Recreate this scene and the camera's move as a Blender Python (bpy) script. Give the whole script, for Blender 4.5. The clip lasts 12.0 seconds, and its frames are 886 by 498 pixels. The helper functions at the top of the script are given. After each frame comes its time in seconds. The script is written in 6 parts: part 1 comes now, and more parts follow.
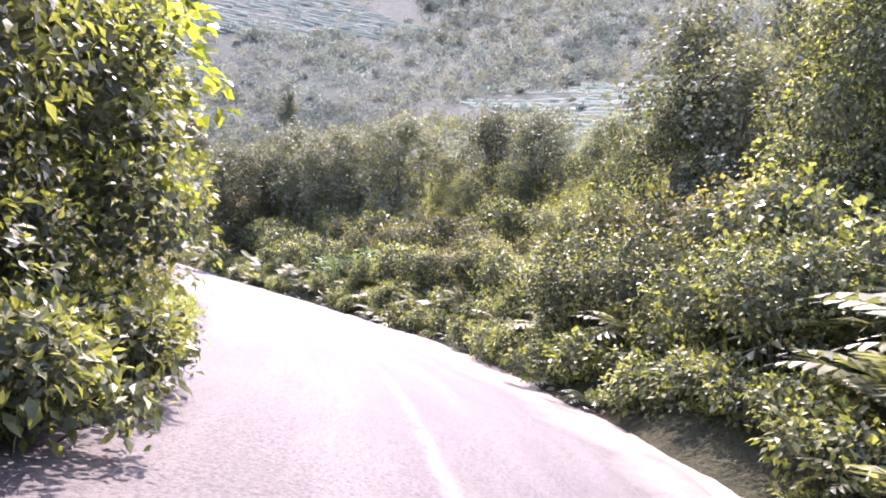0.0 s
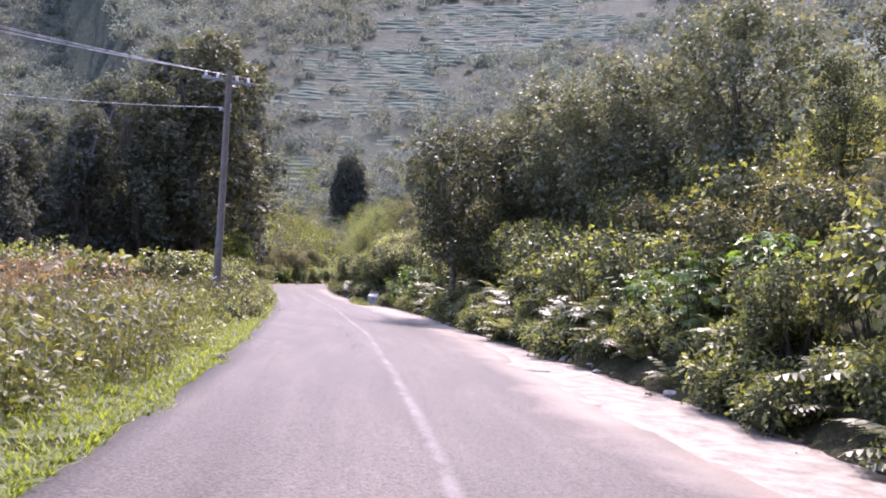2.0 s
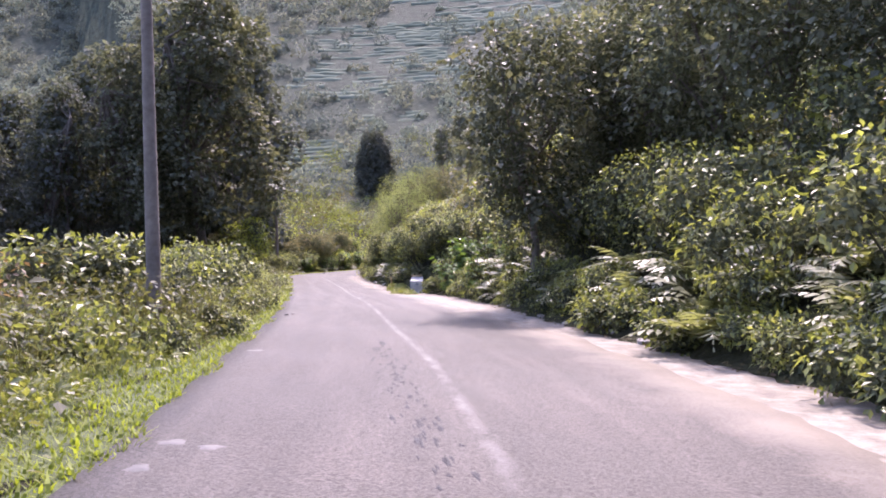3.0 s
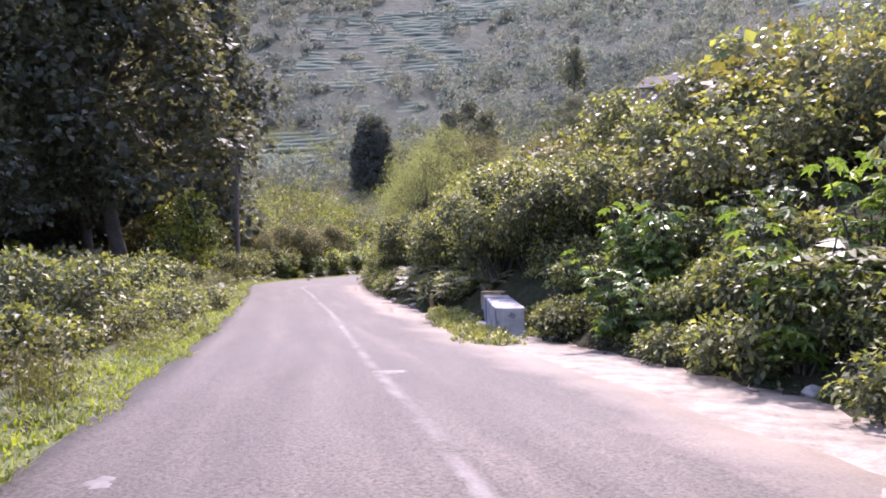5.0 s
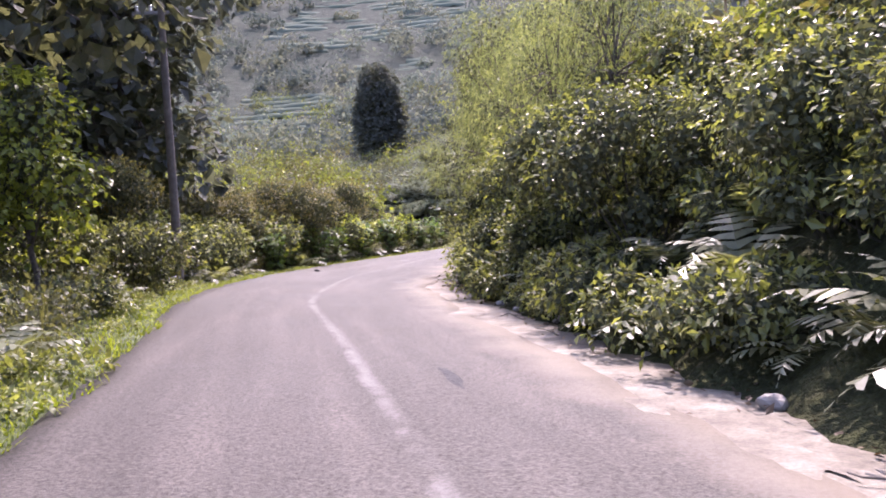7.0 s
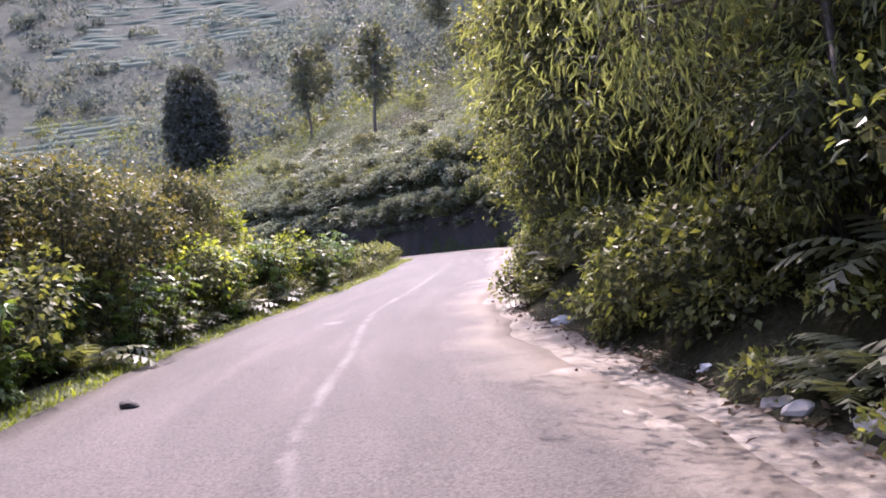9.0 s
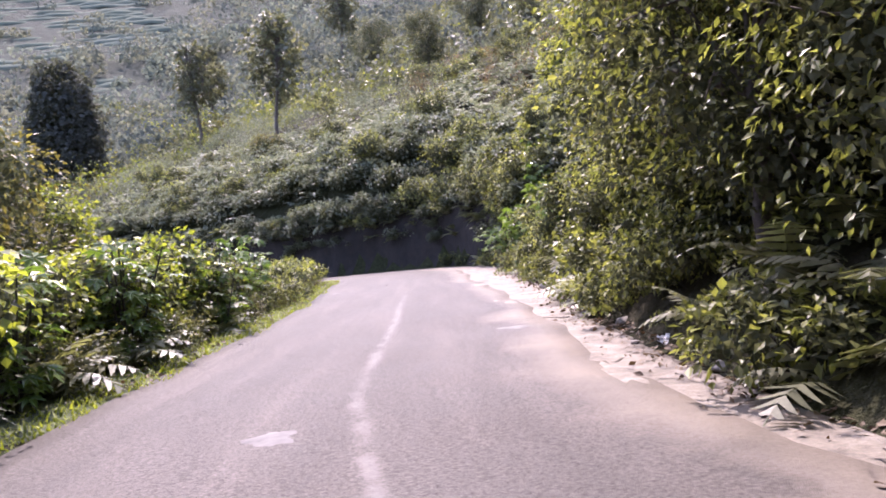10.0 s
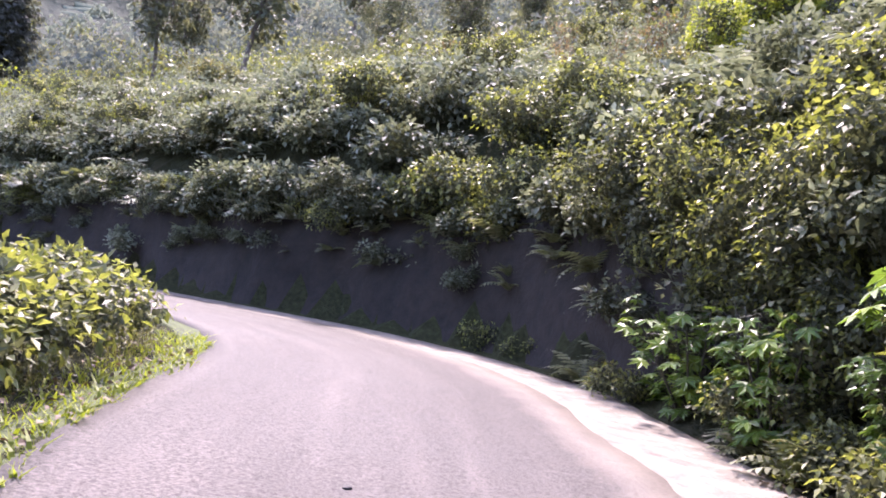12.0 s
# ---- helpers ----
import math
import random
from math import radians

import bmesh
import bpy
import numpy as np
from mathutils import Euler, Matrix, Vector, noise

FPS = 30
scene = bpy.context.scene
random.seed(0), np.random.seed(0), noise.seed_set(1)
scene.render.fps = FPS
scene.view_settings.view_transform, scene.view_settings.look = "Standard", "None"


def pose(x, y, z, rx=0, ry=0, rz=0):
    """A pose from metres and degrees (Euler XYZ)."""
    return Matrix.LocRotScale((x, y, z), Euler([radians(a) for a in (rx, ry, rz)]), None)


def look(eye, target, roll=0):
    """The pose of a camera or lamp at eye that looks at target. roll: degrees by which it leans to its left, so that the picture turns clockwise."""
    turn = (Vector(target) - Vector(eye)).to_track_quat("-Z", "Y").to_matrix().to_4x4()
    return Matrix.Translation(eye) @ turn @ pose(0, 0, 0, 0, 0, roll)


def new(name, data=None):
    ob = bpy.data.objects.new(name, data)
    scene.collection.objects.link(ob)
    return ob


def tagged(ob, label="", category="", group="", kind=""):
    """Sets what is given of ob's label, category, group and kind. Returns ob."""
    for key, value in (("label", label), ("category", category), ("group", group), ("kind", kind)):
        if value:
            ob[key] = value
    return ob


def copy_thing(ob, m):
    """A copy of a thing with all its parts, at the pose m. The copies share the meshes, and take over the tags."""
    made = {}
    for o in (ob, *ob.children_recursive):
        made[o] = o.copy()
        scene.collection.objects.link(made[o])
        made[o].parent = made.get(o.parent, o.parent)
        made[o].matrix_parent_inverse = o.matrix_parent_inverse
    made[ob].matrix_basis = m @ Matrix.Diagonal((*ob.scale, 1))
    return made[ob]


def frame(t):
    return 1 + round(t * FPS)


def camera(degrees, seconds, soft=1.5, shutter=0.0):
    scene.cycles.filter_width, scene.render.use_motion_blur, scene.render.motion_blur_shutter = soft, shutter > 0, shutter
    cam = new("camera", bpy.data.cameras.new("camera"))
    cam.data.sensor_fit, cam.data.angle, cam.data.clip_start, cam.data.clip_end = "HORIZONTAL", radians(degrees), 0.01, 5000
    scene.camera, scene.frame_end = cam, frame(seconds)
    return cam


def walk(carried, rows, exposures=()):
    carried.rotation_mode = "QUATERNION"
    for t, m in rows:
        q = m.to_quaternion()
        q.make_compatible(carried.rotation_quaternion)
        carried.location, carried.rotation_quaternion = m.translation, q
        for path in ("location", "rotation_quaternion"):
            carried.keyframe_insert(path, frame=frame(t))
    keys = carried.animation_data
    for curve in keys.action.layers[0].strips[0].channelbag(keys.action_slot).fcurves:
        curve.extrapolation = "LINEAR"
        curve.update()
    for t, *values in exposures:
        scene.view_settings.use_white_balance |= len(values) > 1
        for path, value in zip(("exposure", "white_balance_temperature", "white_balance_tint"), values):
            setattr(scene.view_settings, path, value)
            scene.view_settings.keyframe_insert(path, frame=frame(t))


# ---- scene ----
cam = camera(55.1, 12.0, soft=1.8)
PATH = [
    (0, (0.052, -0.032, 1.534), (0.012, 9.967, 1.702), 11.0),
    (0.5, (-0.073, 4.757, 1.421), (-1.057, 14.704, 1.732), 8.7),
    (1, (-0.773, 9.636, 1.318), (-2.479, 19.488, 1.468), 6.2),
    (1.5, (-1.909, 14.682, 1.109), (-4.301, 24.391, 1.164), 4.6),
    (2, (-3.842, 20.145, 0.977), (-6.844, 29.683, 1.018), 3.4),
    (2.5, (-6.103, 25.339, 0.757), (-9.432, 34.768, 0.758), 1.9),
    (3, (-8.38, 30.288, 0.507), (-11.724, 39.709, 0.278), -1.1),
    (3.2, (-9.372, 32.333, 0.451), (-12.693, 41.761, 0.157), -2.0),
    (4.8, (-16.943, 47.603, -0.306), (-20.176, 57.063, -0.544), -1.0),
    (5, (-17.877, 49.506, -0.32), (-21.14, 58.957, -0.508), -0.8),
    (5.5, (-20.576, 54.657, -0.436), (-23.884, 64.093, -0.506), -0.0),
    (6, (-23.298, 59.75, -0.616), (-26.605, 69.185, -0.821), -0.6),
    (6.5, (-26.016, 64.442, -0.905), (-29.353, 73.862, -1.279), -1.9),
    (6.7, (-27.071, 66.316, -0.963), (-30.43, 75.723, -1.427), -2.6),
    (8.3, (-34.787, 80.485, -1.268), (-36.957, 90.23, -1.837), -5.8),
    (8.5, (-35.582, 82.202, -1.286), (-37.491, 92.006, -1.773), -6.3),
    (9, (-37.41, 86.318, -1.45), (-38.653, 96.231, -1.892), -7.8),
    (9.5, (-39.007, 90.842, -1.68), (-39.661, 100.807, -2.197), -8.9),
    (10, (-40.173, 95.497, -1.836), (-40.124, 105.492, -2.155), -7.0),
    (10.5, (-40.84, 100.294, -1.895), (-40.142, 110.269, -2.03), -5.1),
    (11, (-41.182, 104.66, -1.991), (-40.113, 114.6, -2.248), -2.8),
    (11.5, (-41.565, 109.368, -2.042), (-40.437, 119.304, -2.091), 3.0),
    (12, (-41.675, 114.704, -2.029), (-41.138, 124.689, -1.916), 7.5),
]
walk(cam, [(t, look(eye, target, roll)) for t, eye, target, roll in PATH], exposures=[(0, 3.26, 6150, 37), (0.5, 2.93, 6150, 37), (1.5, 2.54, 6150, 37), (6.5, 2.54, 6150, 37), (9, 2.59, 6150, 37), (10.5, 2.60, 6150, 37), (12, 2.94, 6150, 37)])

# ---- world and sun ----
SUN_AZ, SUN_EL = radians(9), radians(55)   # to the left of +y, above the horizon
world = bpy.data.worlds.new("sky")
world.use_nodes = True
scene.world = world
wn = world.node_tree.nodes
sky = wn.new("ShaderNodeTexSky")
sky.sky_type, sky.sun_disc = "NISHITA", False
sky.sun_elevation, sky.sun_rotation = SUN_EL, -SUN_AZ
sky.dust_density = 2.0
wn["Background"].inputs[1].default_value = 0.15
world.node_tree.links.new(sky.outputs[0], wn["Background"].inputs[0])
sun_data = bpy.data.lights.new("sun", "SUN")
sun_data.energy, sun_data.angle, sun_data.color = 2.05, radians(0.6), (1.0, 0.93, 0.82)
sun = new("sun", sun_data)
sun_way = Vector((-math.sin(SUN_AZ) * math.cos(SUN_EL), math.cos(SUN_AZ) * math.cos(SUN_EL), math.sin(SUN_EL)))
sun.matrix_world = look(sun_way * 300, (0, 0, 0))

# ---- materials ----
def nodes_of(name):
    m = bpy.data.materials.new(name)
    m.use_nodes = True
    return m, m.node_tree.nodes, m.node_tree.links, m.node_tree.nodes["Principled BSDF"]


def ramp(n, stops):
    r = n.new("ShaderNodeValToRGB")
    el = r.color_ramp.elements
    while len(el) < len(stops):
        el.new(0.5)
    for e, (p, c) in zip(el, stops):
        e.position, e.color = p, (*c, 1)
    return r


def noise_tex(n, l, scale, detail=4.0, rough=0.6, coords="Object", vec=None):
    t = n.new("ShaderNodeTexNoise")
    t.inputs["Scale"].default_value, t.inputs["Detail"].default_value, t.inputs["Roughness"].default_value = scale, detail, rough
    if vec is None:
        c = n.new("ShaderNodeTexCoord")
        vec = c.outputs[coords]
    l.new(vec, t.inputs["Vector"])
    return t


def mix_rgb(n, l, fac, a, b, mode="MIX"):
    m = n.new("ShaderNodeMix")
    m.data_type, m.blend_type = "RGBA", mode
    for sock, v in ((m.inputs[0], fac), (m.inputs[6], a), (m.inputs[7], b)):
        if isinstance(v, bpy.types.NodeSocket):
            l.new(v, sock)
        elif isinstance(v, tuple):
            sock.default_value = (*v, 1)
        else:
            sock.default_value = v
    return m.outputs[2]


def bump(n, l, b, height, strength, dist):
    k = n.new("ShaderNodeBump")
    k.inputs["Strength"].default_value, k.inputs["Distance"].default_value = strength, dist
    l.new(height, k.inputs["Height"])
    l.new(k.outputs[0], b.inputs["Normal"])


def leaf_mat(name, dark, mid, light, rough=0.42, through_light=0.4, glow=(1.34, 1.35, 0.6), gloss=0.34):
    """Leaf: each leaf has its own tint, each plant too; light shines through it."""
    m, n, l, b = nodes_of(name)
    geo, info = n.new("ShaderNodeNewGeometry"), n.new("ShaderNodeObjectInfo")
    r = ramp(n, [(0.0, dark), (0.55, mid), (1.0, light)])
    l.new(geo.outputs["Random Per Island"], r.inputs[0])
    hsv = n.new("ShaderNodeHueSaturation")
    mr = n.new("ShaderNodeMapRange")
    mr.inputs["To Min"].default_value, mr.inputs["To Max"].default_value = 0.7, 1.3
    l.new(info.outputs["Random"], mr.inputs["Value"])
    l.new(mr.outputs[0], hsv.inputs["Value"])
    l.new(r.outputs[0], hsv.inputs["Color"])
    nt = noise_tex(n, l, 9.0, 3.0)
    col = mix_rgb(n, l, 0.25, hsv.outputs[0], ramp_from(n, l, nt, [(0.35, dark), (0.7, light)]))
    l.new(col, b.inputs["Base Color"])
    b.inputs["Roughness"].default_value = rough
    b.inputs["Specular IOR Level"].default_value = gloss
    tr = n.new("ShaderNodeBsdfTranslucent")
    tcol = mix_rgb(n, l, 1.0, col, glow, "MULTIPLY")
    l.new(tcol, tr.inputs["Color"])
    mx = n.new("ShaderNodeMixShader")
    mx.inputs[0].default_value = through_light
    l.new(b.outputs[0], mx.inputs[1])
    l.new(tr.outputs[0], mx.inputs[2])
    l.new(mx.outputs[0], n["Material Output"].inputs["Surface"])
    return m


def ramp_from(n, l, tex, stops):
    r = ramp(n, stops)
    l.new(tex.outputs[0], r.inputs[0])
    return r.outputs[0]


def plain_mat(name, a, b2, scale, rough=0.85, bump_d=0.0, metal=0.0, scale2=None):
    m, n, l, b = nodes_of(name)
    t1 = noise_tex(n, l, scale, 6.0, 0.65)
    t2 = noise_tex(n, l, scale2 or scale * 0.13, 3.0, 0.5)
    c1 = ramp_from(n, l, t1, [(0.3, a), (0.7, b2)])
    dim = ramp_from(n, l, t2, [(0.3, (0.65, 0.65, 0.65)), (0.7, (1.1, 1.1, 1.1))])
    l.new(mix_rgb(n, l, 1.0, c1, dim, "MULTIPLY"), b.inputs["Base Color"])
    b.inputs["Roughness"].default_value, b.inputs["Metallic"].default_value = rough, metal
    if bump_d:
        bump(n, l, b, t1.outputs[0], 0.8, bump_d)
    return m


MAT = {
    "leaf_small": leaf_mat("small green leaf", (0.066, 0.078, 0.026), (0.137, 0.150, 0.049), (0.24, 0.246, 0.09), 0.42, 0.47),
    "leaf_yellow": leaf_mat("bright vine leaf", (0.083, 0.105, 0.019), (0.177, 0.210, 0.032), (0.296, 0.320, 0.062), 0.42, 0.52),
    "leaf_bamboo": leaf_mat("narrow pointed leaf", (0.1, 0.116, 0.046), (0.18, 0.205, 0.082), (0.29, 0.31, 0.145), 0.4, 0.58, (1.2, 1.22, 0.7)),
    "leaf_castor": leaf_mat("large lobed leaf", (0.048, 0.088, 0.019), (0.096, 0.157, 0.032), (0.169, 0.226, 0.051), 0.32, 0.42),
    "leaf_fern": leaf_mat("fern frond", (0.088, 0.094, 0.049), (0.149, 0.157, 0.087), (0.242, 0.246, 0.161), 0.42, 0.42),
    "leaf_tree": leaf_mat("dull tree leaf", (0.055, 0.064, 0.044), (0.1, 0.11, 0.072), (0.175, 0.178, 0.125), 0.5, 0.4, (1.25, 1.2, 0.65), 0.14),
    "leaf_rust": leaf_mat("browning tree leaf", (0.073, 0.063, 0.026), (0.119, 0.111, 0.043), (0.186, 0.175, 0.066), 0.45, 0.42, (1.3, 1.25, 0.55), 0.25),
    "leaf_dark": leaf_mat("dark tree needle tuft", (0.06, 0.067, 0.06), (0.09, 0.098, 0.084), (0.13, 0.138, 0.112), 0.75, 0.35, (1.2, 1.2, 0.7), 0.2),
    "leaf_grey": leaf_mat("pale hillside weed", (0.08, 0.092, 0.055), (0.145, 0.16, 0.105), (0.24, 0.255, 0.18), 0.55, 0.35, (1.1, 1.12, 0.85), 0.2),
    "weed_brown": leaf_mat("dry brown weed", (0.08, 0.055, 0.035), (0.15, 0.11, 0.065), (0.24, 0.19, 0.1), 0.6, 0.4, (1.2, 1.0, 0.6)),
    "leaf_weed": leaf_mat("olive weed leaf", (0.048, 0.048, 0.022), (0.085, 0.084, 0.038), (0.155, 0.15, 0.078), 0.5, 0.4, gloss=0.25),
    "grass": leaf_mat("verge grass blade", (0.08, 0.1, 0.012), (0.135, 0.165, 0.022), (0.2, 0.23, 0.042), 0.55, 0.5, gloss=0.2),
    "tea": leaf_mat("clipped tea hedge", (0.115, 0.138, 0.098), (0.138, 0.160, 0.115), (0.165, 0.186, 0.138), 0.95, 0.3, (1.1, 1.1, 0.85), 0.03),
    "litter": leaf_mat("fallen dry leaf", (0.045, 0.028, 0.016), (0.1, 0.066, 0.036), (0.2, 0.15, 0.09), 0.7, 0.15, (1.1, 0.9, 0.6)),
    "bark": plain_mat("grey brown bark", (0.05, 0.04, 0.03), (0.14, 0.115, 0.09), 14.0, 0.9, 0.02),
    "stem": plain_mat("green brown stem", (0.02, 0.019, 0.011), (0.055, 0.05, 0.026), 20.0, 0.75),
    "pole": plain_mat("weathered concrete pole", (0.1, 0.08, 0.062), (0.18, 0.15, 0.12), 8.0, 0.85, 0.004),
    "steel": plain_mat("dull galvanised steel", (0.3, 0.3, 0.31), (0.45, 0.45, 0.46), 20.0, 0.45, 0.0, 0.8),
    "wire": plain_mat("aluminium wire", (0.25, 0.25, 0.25), (0.4, 0.4, 0.4), 5.0, 0.6, 0.0, 0.3),
    "insulator": plain_mat("white porcelain", (0.7, 0.68, 0.64), (0.8, 0.8, 0.78), 9.0, 0.25),
    "white_paint": plain_mat("chipped white paint on concrete", (0.09, 0.09, 0.095), (0.27, 0.27, 0.275), 3.5, 0.8, 0.006),
    "black_paint": plain_mat("faded black paint on concrete", (0.03, 0.03, 0.035), (0.09, 0.09, 0.1), 6.0, 0.75, 0.006),
    "yellow_paint": plain_mat("faded yellow paint", (0.16, 0.115, 0.05), (0.3, 0.22, 0.09), 7.0, 0.7, 0.004),
    "concrete": plain_mat("bare pale concrete", (0.28, 0.26, 0.23), (0.46, 0.43, 0.38), 5.0, 0.85, 0.008),
    "wood": plain_mat("weathered timber", (0.16, 0.1, 0.05), (0.34, 0.23, 0.11), 18.0, 0.8, 0.006),
    "sign_back": plain_mat("grey metal sign back", (0.1, 0.1, 0.105), (0.2, 0.2, 0.205), 6.0, 0.5, 0.0, 0.5),
    "stone": plain_mat("grey brown stone", (0.16, 0.14, 0.12), (0.34, 0.31, 0.27), 9.0, 0.9, 0.02),
    "dark_stone": plain_mat("dark wet stone", (0.03, 0.028, 0.025), (0.08, 0.07, 0.06), 12.0, 0.85, 0.01),
    "plaster": plain_mat("stained grey plaster", (0.2, 0.21, 0.23), (0.3, 0.31, 0.33), 1.5, 0.9, 0.004),
    "tile": plain_mat("dark clay roof tile", (0.03, 0.027, 0.025), (0.06, 0.054, 0.05), 4.0, 1.0, 0.02),
    "glass": plain_mat("dark window glass", (0.02, 0.025, 0.03), (0.04, 0.045, 0.05), 1.0, 0.08),
    "litter_bag": plain_mat("torn white plastic bag", (0.55, 0.55, 0.55), (0.8, 0.8, 0.8), 12.0, 0.4, 0.01),
}


def asphalt():
    m, n, l, b = nodes_of("worn grey asphalt")
    grain = noise_tex(n, l, 34.0, 5.0, 0.85)
    blot = noise_tex(n, l, 0.55, 5.0, 0.6)
    v = n.new("ShaderNodeTexVoronoi")
    v.inputs["Scale"].default_value = 95.0
    c = n.new("ShaderNodeTexCoord")
    l.new(c.outputs["Object"], v.inputs["Vector"])
    base = ramp_from(n, l, grain, [(0.36, (0.015, 0.0138, 0.0122)), (0.64, (0.056, 0.0515, 0.0455))])
    dim = ramp_from(n, l, blot, [(0.32, (0.75, 0.73, 0.72)), (0.66, (1.2, 1.16, 1.14))])
    # dust gathers towards the edges of the carriageway, by its own across-road coordinate
    uv = n.new("ShaderNodeUVMap")
    uv.uv_map = "along"
    sep = n.new("ShaderNodeSeparateXYZ")
    l.new(uv.outputs[0], sep.inputs[0])
    mp = n.new("ShaderNodeMapping")
    mp.inputs["Scale"].default_value = (9.0, 0.16, 1.0)
    l.new(uv.outputs[0], mp.inputs["Vector"])
    streak = noise_tex(n, l, 1.0, 4.0, 0.55, vec=mp.outputs[0])
    band = ramp_from(n, l, streak, [(0.3, (0.72, 0.71, 0.7)), (0.5, (1.0, 0.98, 0.97)), (0.72, (1.55, 1.5, 1.47))])
    dim = mix_rgb(n, l, 1.0, dim, band, "MULTIPLY")
    wob = n.new("ShaderNodeMath")
    wob.operation = "MULTIPLY_ADD"
    l.new(blot.outputs[0], wob.inputs[0])
    wob.inputs[1].default_value = 0.35
    l.new(sep.outputs[0], wob.inputs[2])
    dust = n.new("ShaderNodeMapRange")
    dust.inputs["From Min"].default_value, dust.inputs["From Max"].default_value = 1.02, 1.2
    l.new(wob.outputs[0], dust.inputs["Value"])
    col = mix_rgb(n, l, dust.outputs[0], mix_rgb(n, l, 1.0, base, dim, "MULTIPLY"), (0.16, 0.135, 0.105))
    # the worn pale seam along the road's middle: the second map holds the distance across from it
    sm = n.new("ShaderNodeUVMap")
    sm.uv_map = "seam"
    wav = noise_tex(n, l, 2.2, 4.0, 0.65)
    sp = n.new("ShaderNodeSeparateXYZ")
    l.new(sm.outputs[0], sp.inputs[0])
    shift = n.new("ShaderNodeMath")
    shift.operation = "MULTIPLY_ADD"
    l.new(wav.outputs[0], shift.inputs[0])
    shift.inputs[1].default_value = 0.16
    l.new(sp.outputs[0], shift.inputs[2])
    off = n.new("ShaderNodeMath")
    off.operation = "SUBTRACT"
    l.new(shift.outputs[0], off.inputs[0])
    off.inputs[1].default_value = 0.08
    gap = n.new("ShaderNodeMath")
    gap.operation = "ABSOLUTE"
    l.new(off.outputs[0], gap.inputs[0])
    line = n.new("ShaderNodeMapRange")
    line.interpolation_type = "SMOOTHSTEP"
    line.inputs["From Min"].default_value, line.inputs["From Max"].default_value = 0.11, 0.0
    l.new(gap.outputs[0], line.inputs["Value"])
    worn = noise_tex(n, l, 1.1, 6.0, 0.7)
    wear = ramp_from(n, l, worn, [(0.38, (0.0, 0.0, 0.0)), (0.68, (0.75, 0.75, 0.75))])
    amount = mix_rgb(n, l, 1.0, line.outputs[0], wear, "MULTIPLY")
    col = mix_rgb(n, l, amount, col, (0.145, 0.136, 0.126))
    l.new(col, b.inputs["Base Color"])
    rr = ramp_from(n, l, blot, [(0.3, (0.68, 0.68, 0.68)), (0.7, (0.78, 0.78, 0.78))])
    l.new(rr, b.inputs["Roughness"])
    chips = ramp_from(n, l, grain, [(0.34, (0.1, 0.1, 0.1)), (0.66, (0.46, 0.46, 0.46))])
    l.new(chips, b.inputs["Specular IOR Level"])
    b.inputs["Specular Tint"].default_value = (1.0, 0.94, 0.85, 1)
    add = n.new("ShaderNodeMath")
    add.operation = "ADD"
    l.new(v.outputs["Distance"], add.inputs[0])
    l.new(grain.outputs[0], add.inputs[1])
    bump(n, l, b, add.outputs[0], 0.42, 0.006)
    return m


def shoulder_mat():
    m, n, l, b = nodes_of("pale sandy concrete shoulder")
    t1, t2 = noise_tex(n, l, 3.0, 8.0, 0.7), noise_tex(n, l, 40.0, 3.0, 0.6)
    c1 = ramp_from(n, l, t1, [(0.3, (0.07, 0.055, 0.038)), (0.5, (0.15, 0.126, 0.093)), (0.72, (0.25, 0.222, 0.178))])
    c2 = ramp_from(n, l, t2, [(0.3, (0.7, 0.7, 0.7)), (0.7, (1.12, 1.12, 1.12))])
    l.new(mix_rgb(n, l, 1.0, c1, c2, "MULTIPLY"), b.inputs["Base Color"])
    b.inputs["Roughness"].default_value = 0.85
    bump(n, l, b, t2.outputs[0], 0.7, 0.012)
    return m


